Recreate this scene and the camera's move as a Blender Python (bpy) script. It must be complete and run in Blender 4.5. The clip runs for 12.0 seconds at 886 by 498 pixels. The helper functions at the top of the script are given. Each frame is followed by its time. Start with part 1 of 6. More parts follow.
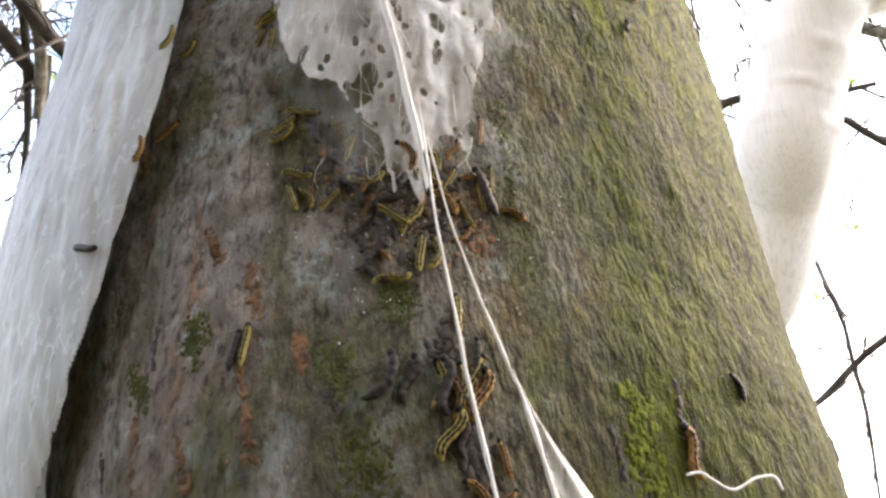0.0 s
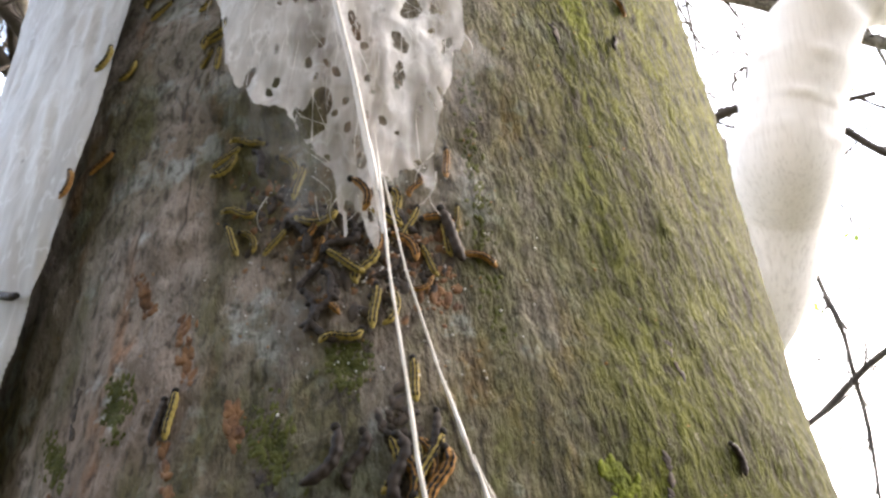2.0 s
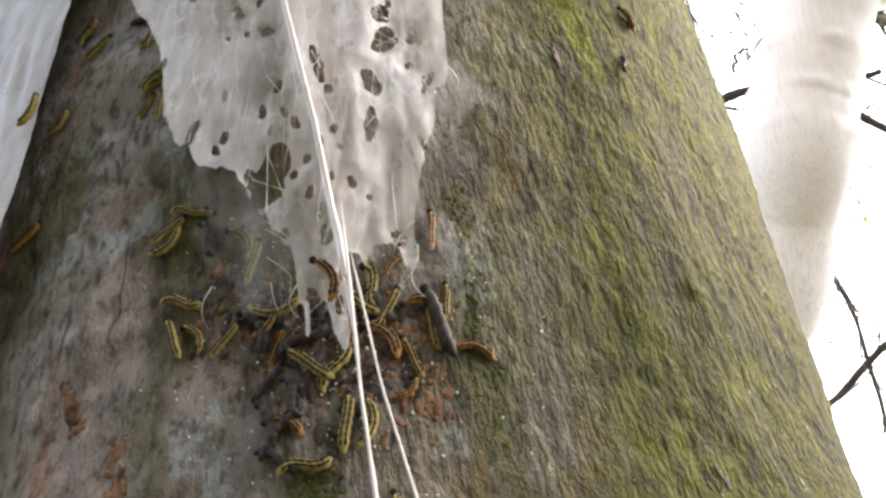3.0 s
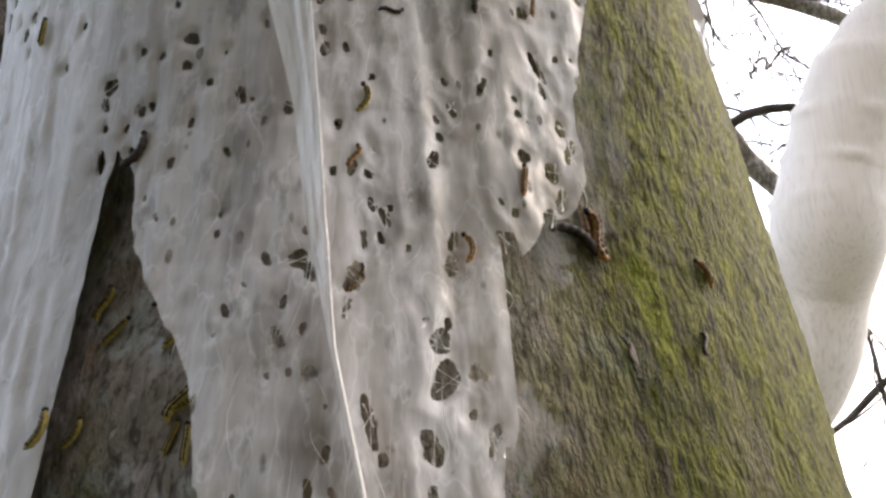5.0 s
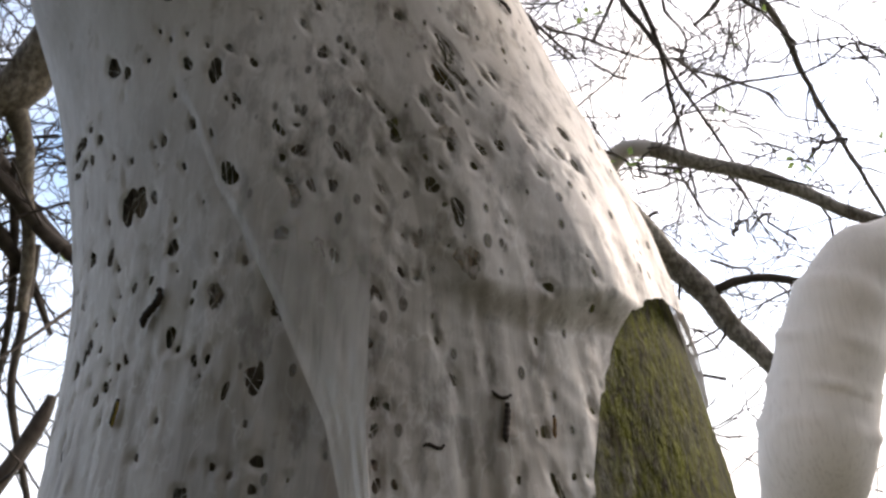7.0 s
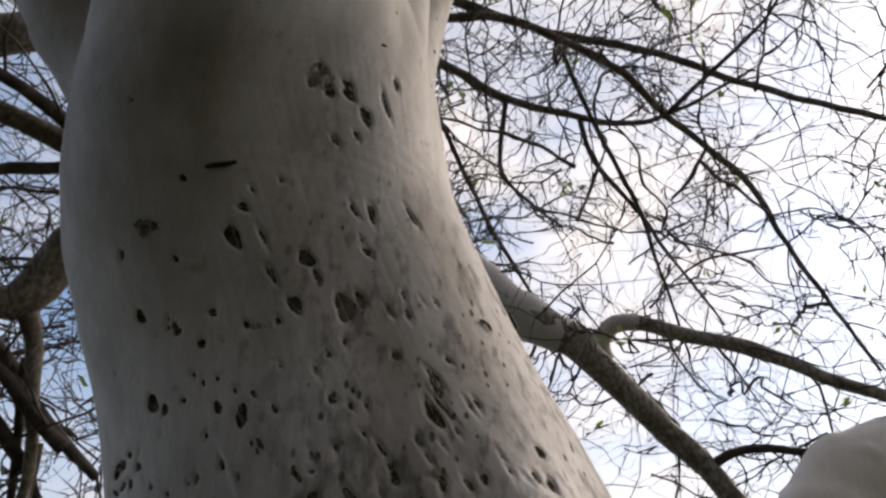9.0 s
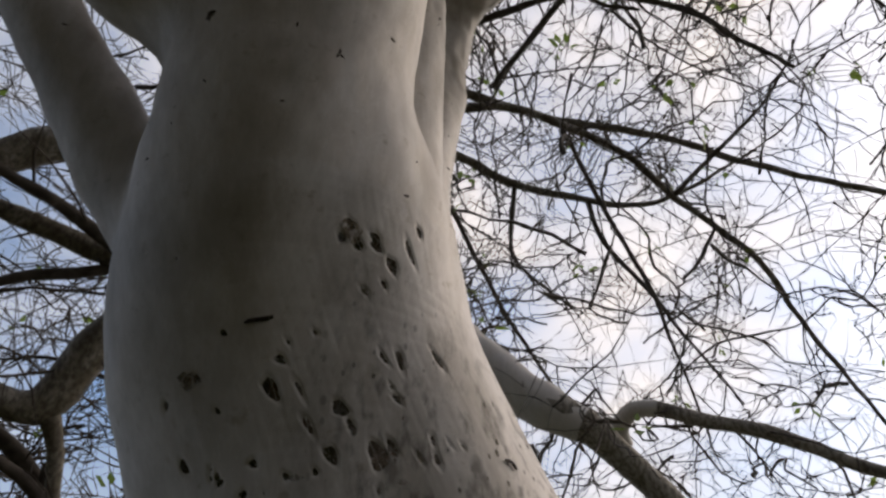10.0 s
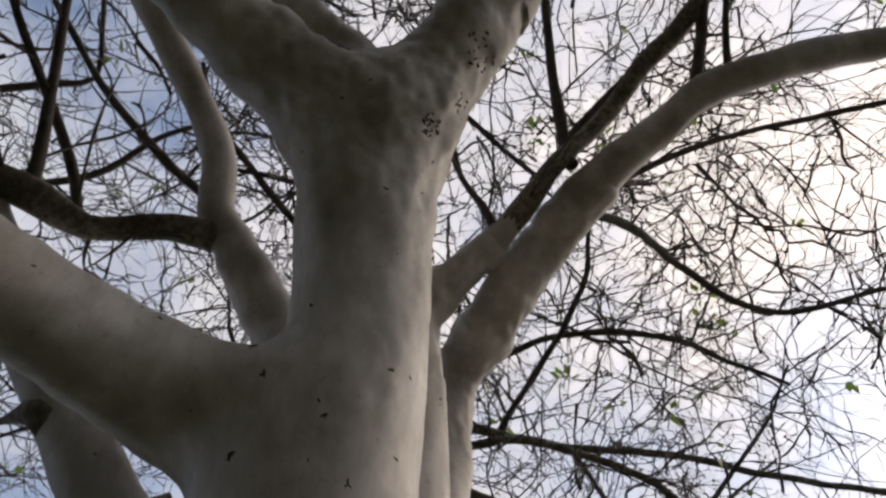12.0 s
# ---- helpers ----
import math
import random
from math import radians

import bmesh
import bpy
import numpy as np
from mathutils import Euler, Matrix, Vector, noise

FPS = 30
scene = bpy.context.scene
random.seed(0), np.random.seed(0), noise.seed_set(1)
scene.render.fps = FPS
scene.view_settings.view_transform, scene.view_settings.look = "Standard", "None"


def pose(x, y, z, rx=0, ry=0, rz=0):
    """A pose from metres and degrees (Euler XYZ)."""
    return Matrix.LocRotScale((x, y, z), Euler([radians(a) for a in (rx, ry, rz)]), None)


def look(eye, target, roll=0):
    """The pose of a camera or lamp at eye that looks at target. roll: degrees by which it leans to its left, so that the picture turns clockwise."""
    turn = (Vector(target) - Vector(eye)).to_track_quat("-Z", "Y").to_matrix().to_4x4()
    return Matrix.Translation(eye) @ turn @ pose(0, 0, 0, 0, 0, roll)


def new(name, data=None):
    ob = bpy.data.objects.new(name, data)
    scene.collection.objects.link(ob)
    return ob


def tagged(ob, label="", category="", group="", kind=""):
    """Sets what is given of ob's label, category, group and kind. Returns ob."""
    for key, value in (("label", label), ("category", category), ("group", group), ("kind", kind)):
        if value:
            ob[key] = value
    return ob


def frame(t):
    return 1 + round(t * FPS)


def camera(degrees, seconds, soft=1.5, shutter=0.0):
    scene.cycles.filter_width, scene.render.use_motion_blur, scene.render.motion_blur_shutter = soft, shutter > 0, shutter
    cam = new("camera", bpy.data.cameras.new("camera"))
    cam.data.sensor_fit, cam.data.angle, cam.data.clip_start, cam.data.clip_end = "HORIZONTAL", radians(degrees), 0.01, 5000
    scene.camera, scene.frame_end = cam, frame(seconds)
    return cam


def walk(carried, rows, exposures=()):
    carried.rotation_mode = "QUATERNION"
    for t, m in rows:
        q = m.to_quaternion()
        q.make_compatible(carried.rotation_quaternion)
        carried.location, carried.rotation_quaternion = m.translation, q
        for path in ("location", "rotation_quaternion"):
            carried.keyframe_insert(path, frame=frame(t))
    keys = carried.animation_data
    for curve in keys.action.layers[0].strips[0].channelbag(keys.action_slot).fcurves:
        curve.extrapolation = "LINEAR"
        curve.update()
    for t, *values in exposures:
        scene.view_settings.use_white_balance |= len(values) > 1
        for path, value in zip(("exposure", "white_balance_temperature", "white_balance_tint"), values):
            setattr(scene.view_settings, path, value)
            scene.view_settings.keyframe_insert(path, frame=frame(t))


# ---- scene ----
cam = camera(58.8, 12.0, soft=2.8)
PATH = [
    (0, (0.0, 0.0, 1.3), (0.0, 1.902, 1.918), -0.0),
    (0.5, (0.011, -0.004, 1.302), (0.02, 1.888, 1.951), -0.3),
    (1, (0.018, 0.001, 1.308), (0.018, 1.894, 1.954), -0.6),
    (1.5, (0.022, 0.015, 1.316), (0.02, 1.909, 1.957), -0.5),
    (2, (0.018, 0.04, 1.333), (0.021, 1.935, 1.972), -0.2),
    (2.5, (0.024, 0.076, 1.36), (0.031, 1.975, 1.988), -1.4),
    (2.7, (0.026, 0.087, 1.372), (0.031, 1.987, 1.997), -1.9),
    (4.3, (0.026, 0.094, 1.48), (-0.002, 2.017, 2.03), -2.5),
    (4.5, (0.021, 0.095, 1.497), (-0.008, 2.016, 2.05), -2.3),
    (5, (0.005, 0.088, 1.555), (-0.016, 2.006, 2.123), -0.9),
    (5.5, (-0.007, 0.07, 1.589), (-0.014, 1.973, 2.206), -0.0),
    (6, (-0.013, 0.056, 1.613), (-0.008, 1.935, 2.298), 0.2),
    (6.5, (-0.027, 0.018, 1.651), (-0.014, 1.869, 2.41), 0.5),
    (7, (-0.023, -0.026, 1.693), (-0.007, 1.782, 2.547), 0.5),
    (7.2, (-0.017, -0.042, 1.7), (0.001, 1.746, 2.596), -0.0),
    (8.8, (-0.021, -0.177, 1.766), (0.004, 1.461, 2.914), -1.2),
    (9, (-0.019, -0.2, 1.773), (0.006, 1.419, 2.948), -1.4),
    (9.5, (-0.026, -0.248, 1.79), (-0.004, 1.32, 3.031), -1.8),
    (10, (-0.031, -0.291, 1.801), (-0.029, 1.208, 3.125), -2.4),
    (10.5, (-0.03, -0.301, 1.806), (-0.045, 1.127, 3.207), -3.1),
    (11, (-0.033, -0.321, 1.823), (-0.049, 0.992, 3.332), -4.5),
    (11.5, (-0.017, -0.386, 1.822), (-0.015, 0.747, 3.47), -5.6),
    (12, (0.001, -0.462, 1.797), (0.039, 0.4, 3.601), -9.4),
]
walk(cam, [(t, look(eye, target, roll)) for t, eye, target, roll in PATH], [(0.0, 2.1), (2.7, 2.1), (4.3, 1.75), (5.0, 1.48), (6.0, 1.15), (7.0, 0.43), (9.0, -0.62), (10.5, -0.8), (12.0, -0.72)])

# ---------------------------------------------------------------- light
world = bpy.data.worlds.new("sky")
scene.world = world
world.use_nodes = True
SUN_EL, SUN_AZ = 32.0, 62.0          # degrees above the horizon; degrees to the right of straight ahead


def build_world():
    nt = world.node_tree
    nt.nodes.clear()
    N, L = nt.nodes.new, nt.links.new
    out, bg = N("ShaderNodeOutputWorld"), N("ShaderNodeBackground")
    sky = N("ShaderNodeTexSky")
    sky.sky_type, sky.sun_disc = "NISHITA", False
    sky.sun_elevation, sky.sun_rotation = radians(SUN_EL), radians(SUN_AZ)
    sky.air_density, sky.dust_density = 1.0, 1.5
    gain = N("ShaderNodeVectorMath")
    gain.operation = "SCALE"
    gain.inputs["Scale"].default_value = 0.32
    L(sky.outputs[0], gain.inputs[0])
    co = N("ShaderNodeTexCoord")
    mp = N("ShaderNodeMapping")
    mp.inputs["Scale"].default_value = (1.0, 1.0, 1.8)
    L(co.outputs["Generated"], mp.inputs[0])
    cl = N("ShaderNodeTexNoise")
    cl.inputs["Scale"].default_value, cl.inputs["Detail"].default_value, cl.inputs["Roughness"].default_value = 2.2, 6, 0.55
    L(mp.outputs[0], cl.inputs["Vector"])
    ramp = N("ShaderNodeValToRGB")
    ramp.color_ramp.elements[0].position, ramp.color_ramp.elements[1].position = 0.37, 0.59
    L(cl.outputs[0], ramp.inputs[0])
    # thin cloud is brighter and warmer towards the sun
    s = Vector((math.sin(radians(SUN_AZ)) * math.cos(radians(SUN_EL)), math.cos(radians(SUN_AZ)) * math.cos(radians(SUN_EL)), math.sin(radians(SUN_EL))))
    dot = N("ShaderNodeVectorMath")
    dot.operation = "DOT_PRODUCT"
    dot.inputs[1].default_value = s
    L(co.outputs["Generated"], dot.inputs[0])
    glow = N("ShaderNodeMapRange")
    glow.inputs["From Min"].default_value, glow.inputs["From Max"].default_value = -0.7, 1.0
    L(dot.outputs["Value"], glow.inputs["Value"])
    tone = N("ShaderNodeValToRGB")
    e = tone.color_ramp.elements
    e[0].position, e[0].color = 0.0, (0.275, 0.29, 0.345, 1)
    e[1].position, e[1].color = 1.0, (0.88, 0.775, 0.70, 1)
    for at, col in ((0.40, (0.385, 0.395, 0.435, 1)), (0.72, (0.54, 0.515, 0.54, 1))):
        k = e.new(at)
        k.color = col
    L(glow.outputs[0], tone.inputs[0])
    warm = N("ShaderNodeVectorMath")
    warm.operation = "SCALE"
    warm.inputs["Scale"].default_value = 2.75
    L(tone.outputs[0], warm.inputs[0])
    mix = N("ShaderNodeMix")
    mix.data_type = "RGBA"
    # thick haze low over the land
    sep = N("ShaderNodeSeparateXYZ")
    L(co.outputs["Generated"], sep.inputs[0])
    haze = N("ShaderNodeMapRange")
    haze.inputs["From Min"].default_value, haze.inputs["From Max"].default_value = 0.50, 0.12
    L(sep.outputs[2], haze.inputs["Value"])
    most = N("ShaderNodeMath")
    most.operation = "MAXIMUM"
    L(ramp.outputs[0], most.inputs[0])
    L(haze.outputs[0], most.inputs[1])
    L(most.outputs[0], mix.inputs[0])
    L(gain.outputs[0], mix.inputs[6])
    L(warm.outputs[0], mix.inputs[7])
    L(mix.outputs[2], bg.inputs[0])
    bg.inputs["Strength"].default_value = 1.0
    L(bg.outputs[0], out.inputs[0])
    return s


SUN_DIR = build_world()
sun = new("sun", bpy.data.lights.new("sun", "SUN"))
sun.data.energy, sun.data.angle, sun.data.color = 2.6, radians(20), (1.0, 0.83, 0.70)
sun.matrix_world = look(SUN_DIR * 20, (0, 0, 0))


# ---------------------------------------------------------------- materials
def material(name, build):
    m = bpy.data.materials.new(name)
    m.use_nodes = True
    nt = m.node_tree
    nt.nodes.clear()
    out = nt.nodes.new("ShaderNodeOutputMaterial")
    surface = build(nt.nodes.new, nt.links.new)
    nt.links.new(surface, out.inputs[0])
    return m


def socket(L, put, value):
    if isinstance(value, (int, float, tuple)):
        put.default_value = value
    else:
        L(value, put)


def noise_at(N, L, vec, scale, detail=4, rough=0.55, stretch=None):
    if stretch:
        mp = N("ShaderNodeMapping")
        mp.inputs["Scale"].default_value = stretch
        L(vec, mp.inputs[0])
        vec = mp.outputs[0]
    t = N("ShaderNodeTexNoise")
    t.inputs["Scale"].default_value, t.inputs["Detail"].default_value, t.inputs["Roughness"].default_value = scale, detail, rough
    L(vec, t.inputs["Vector"])
    return t.outputs[0]


def ramped(N, L, value, stops):
    r = N("ShaderNodeValToRGB")
    e = r.color_ramp.elements
    while len(e) < len(stops):
        e.new(0.5)
    for k, (at, col) in enumerate(stops):
        e[k].position, e[k].color = at, col if len(col) == 4 else (*col, 1)
    L(value, r.inputs[0])
    return r.outputs[0]


def grey(v):
    return (v, v, v, 1)


def mixed(N, L, fac, a, b, mode="MIX"):
    m = N("ShaderNodeMix")
    m.data_type, m.blend_type = "RGBA", mode
    for put, value in ((m.inputs[0], fac), (m.inputs[6], a), (m.inputs[7], b)):
        socket(L, put, value)
    return m.outputs[2]


def maths(N, L, op, a, b=0.0, clamp=False):
    m = N("ShaderNodeMath")
    m.operation, m.use_clamp = op, clamp
    socket(L, m.inputs[0], a)
    socket(L, m.inputs[1], b)
    return m.outputs[0]


def bumped(N, L, height, strength, distance):
    b = N("ShaderNodeBump")
    b.inputs["Strength"].default_value, b.inputs["Distance"].default_value = strength, distance
    L(height, b.inputs["Height"])
    return b.outputs[0]


def principled(N, L, colour, rough, normal=None, spec=0.5):
    p = N("ShaderNodeBsdfPrincipled")
    socket(L, p.inputs["Base Color"], colour)
    socket(L, p.inputs["Roughness"], rough)
    p.inputs["Specular IOR Level"].default_value = spec
    if normal is not None:
        L(normal, p.inputs["Normal"])
    return p.outputs[0]


def silk(colour, see_through, below=None, sheen=0.35, glow=0.28, pores=0.0, bare=0.0, stain=1.0, ends=0.0):
    """Dense spun silk: pale, satiny, streaked along the trunk, a little light passes through."""
    def build(N, L):
        co = N("ShaderNodeTexCoord").outputs["Object"]
        streak = noise_at(N, L, co, 1.0, 4, 0.55, (38, 38, 6))
        fine = noise_at(N, L, co, 1.0, 3, 0.6, (420, 420, 60))
        cloud = noise_at(N, L, co, 7.0, 4, 0.6)
        # loose fibres show low down; higher up the silk is drawn smooth
        up = N("ShaderNodeSeparateXYZ")
        L(co, up.inputs[0])
        loose = N("ShaderNodeMapRange")
        loose.inputs["From Min"].default_value, loose.inputs["From Max"].default_value = 2.15, 1.7
        loose.inputs["To Min"].default_value = 0.36
        L(up.outputs[2], loose.inputs["Value"])
        fibre = noise_at(N, L, co, 1.0, 4, 0.6, (170, 170, 13))
        fibre = maths(N, L, "ADD", maths(N, L, "MULTIPLY", maths(N, L, "SUBTRACT", fibre, 0.5), loose.outputs[0]), 0.5)
        streak_soft = maths(N, L, "ADD", maths(N, L, "MULTIPLY", maths(N, L, "SUBTRACT", streak, 0.5), maths(N, L, "MULTIPLY", loose.outputs[0], 1.0)), 0.5)
        dirt = noise_at(N, L, co, 38.0, 3, 0.6)
        col = mixed(N, L, ramped(N, L, cloud, [(0.35, grey(0)), (0.68, grey(1))]), colour, tuple(c * (1 - 0.2 * stain) for c in colour[:3]) + (1,))
        col = mixed(N, L, ramped(N, L, streak_soft, [(0.42, grey(0)), (0.66, grey(0.75))]), col, (0.80, 0.79, 0.77, 1))
        col = mixed(N, L, ramped(N, L, fibre, [(0.36, grey(0.5)), (0.5, grey(0))]), col, (0.44, 0.42, 0.39, 1))
        col = mixed(N, L, ramped(N, L, fibre, [(0.55, grey(0)), (0.68, grey(0.7))]), col, (0.84, 0.83, 0.81, 1))
        col = mixed(N, L, ramped(N, L, dirt, [(0.62, grey(0)), (0.72, grey(0.55 * stain))]), col, (0.34, 0.29, 0.22, 1))
        blot = noise_at(N, L, co, 1.0, 5, 0.62, (11, 11, 4))
        col = mixed(N, L, ramped(N, L, blot, [(0.50, grey(0)), (0.70, grey(0.6 * stain))]), col, (0.47, 0.43, 0.36, 1))
        wisp = noise_at(N, L, co, 1.0, 5, 0.6, (26, 26, 5))
        col = mixed(N, L, ramped(N, L, wisp, [(0.57, grey(0)), (0.64, grey(0.5))]), col, (0.79, 0.77, 0.74, 1))
        # a net of brighter fibres where the silk is loose
        net = maths(N, L, "ABSOLUTE", maths(N, L, "SUBTRACT", noise_at(N, L, co, 1.0, 3, 0.55, (55, 55, 20)), 0.5))
        net = maths(N, L, "MULTIPLY", ramped(N, L, net, [(0.0, grey(0.8)), (0.022, grey(0))]), loose.outputs[0])
        col = mixed(N, L, net, col, (0.86, 0.85, 0.83, 1))
        if bare:
            # over the limbs the silk is thinner and the brown-green bark under it shows
            thinly = N("ShaderNodeMapRange")
            thinly.inputs["From Min"].default_value, thinly.inputs["From Max"].default_value = 2.0, 3.6
            L(up.outputs[2], thinly.inputs["Value"])
            show = noise_at(N, L, co, 1.0, 5, 0.6, (7, 7, 3))
            show = maths(N, L, "ADD", show, maths(N, L, "MULTIPLY", thinly.outputs[0], 0.11))
            col = mixed(N, L, ramped(N, L, show, [(0.42, grey(0)), (0.80, grey(bare))]), col, (0.155, 0.135, 0.088, 1))
            crumbs = noise_at(N, L, co, 70.0, 4, 0.65)
            col = mixed(N, L, ramped(N, L, crumbs, [(0.68, grey(0)), (0.76, grey(0.6))]), col, (0.13, 0.10, 0.07, 1))
        h = maths(N, L, "ADD", maths(N, L, "MULTIPLY", streak_soft, 0.5), maths(N, L, "ADD", maths(N, L, "MULTIPLY", fine, 0.12), maths(N, L, "MULTIPLY", fibre, 0.5)))
        nrm = bumped(N, L, h, 0.18, 0.004)
        p = principled(N, L, col, 0.55, nrm, sheen)
        tr = N("ShaderNodeBsdfTranslucent")
        tr.inputs[0].default_value = (0.62, 0.60, 0.56, 1)
        L(nrm, tr.inputs["Normal"])
        a = N("ShaderNodeMixShader")
        a.inputs[0].default_value = glow
        L(p, a.inputs[1])
        L(tr.outputs[0], a.inputs[2])
        clear = N("ShaderNodeBsdfTransparent")
        b = N("ShaderNodeMixShader")
        thin = ramped(N, L, maths(N, L, "ADD", maths(N, L, "MULTIPLY", streak, 0.6), maths(N, L, "MULTIPLY", cloud, 0.4)), [(0.43, grey(see_through)), (0.545, grey(0))])
        if below:
            # only the torn lower part is thin; higher up many layers lie over each other
            sep = N("ShaderNodeSeparateXYZ")
            L(co, sep.inputs[0])
            part_thin = N("ShaderNodeMapRange")
            part_thin.inputs["From Min"].default_value, part_thin.inputs["From Max"].default_value = below, below - 0.35
            L(sep.outputs[2], part_thin.inputs["Value"])
            thin = maths(N, L, "MULTIPLY", thin, part_thin.outputs[0])
            lobe = N("ShaderNodeMapRange")      # the skirt at the side hangs in several layers
            lobe.inputs["From Min"].default_value, lobe.inputs["From Max"].default_value = -0.20, -0.13
            L(sep.outputs[0], lobe.inputs["Value"])
            thin = maths(N, L, "MULTIPLY", thin, lobe.outputs[0])
            left_clear = N("ShaderNodeMapRange")    # more see-through to the left of the fold
            left_clear.inputs["From Min"].default_value, left_clear.inputs["From Max"].default_value = 0.03, -0.035
            left_clear.inputs["To Min"].default_value, left_clear.inputs["To Max"].default_value = 0.06, 0.36
            L(sep.outputs[0], left_clear.inputs["Value"])
            thin = maths(N, L, "MAXIMUM", thin, maths(N, L, "MULTIPLY", maths(N, L, "MULTIPLY", left_clear.outputs[0], ramped(N, L, cloud, [(0.30, grey(1.0)), (0.70, grey(0.45))])), maths(N, L, "MULTIPLY", part_thin.outputs[0], lobe.outputs[0])))
        if pores:
            # worn spots, thin enough for the dark bark to show
            cells = N("ShaderNodeTexVoronoi")
            cells.inputs["Scale"].default_value, cells.inputs["Randomness"].default_value = 1.0, 1.0
            mp = N("ShaderNodeMapping")
            mp.inputs["Scale"].default_value = (92, 92, 50)
            L(co, mp.inputs[0])
            L(mp.outputs[0], cells.inputs["Vector"])
            pick = N("ShaderNodeSeparateColor")
            L(cells.outputs["Color"], pick.inputs[0])
            reach = maths(N, L, "MULTIPLY", ramped(N, L, pick.outputs[0], [(0.30, grey(0)), (1.0, grey(1))]), 0.36)
            spot = maths(N, L, "MULTIPLY", maths(N, L, "SUBTRACT", reach, cells.outputs["Distance"]), 9.0, True)
            high = N("ShaderNodeMapRange")
            high.inputs["From Min"].default_value, high.inputs["From Max"].default_value = 2.45, 2.25
            L(up.outputs[2], high.inputs["Value"])
            spot = maths(N, L, "MULTIPLY", maths(N, L, "MULTIPLY", spot, pores), maths(N, L, "MULTIPLY", high.outputs[0], lobe.outputs[0]) if below else high.outputs[0])
            worn = maths(N, L, "MULTIPLY", ramped(N, L, noise_at(N, L, co, 1.0, 4, 0.6, (60, 60, 24)), [(0.50, grey(0)), (0.66, grey(0.5))]), maths(N, L, "MULTIPLY", high.outputs[0], lobe.outputs[0]) if below else high.outputs[0])
            thin = maths(N, L, "MAXIMUM", thin, maths(N, L, "MAXIMUM", spot, worn))
        if ends:
            # it thins out into the silk below it
            top = N("ShaderNodeMapRange")
            top.inputs["From Min"].default_value, top.inputs["From Max"].default_value = ends - 0.17, ends
            L(maths(N, L, "ADD", up.outputs[2], maths(N, L, "MULTIPLY", maths(N, L, "SUBTRACT", streak, 0.5), 0.16)), top.inputs["Value"])
            thin = maths(N, L, "MAXIMUM", thin, top.outputs[0])
        L(thin, b.inputs[0])
        L(a.outputs[0], b.inputs[1])
        L(clear.outputs[0], b.inputs[2])
        return b.outputs[0]
    return build


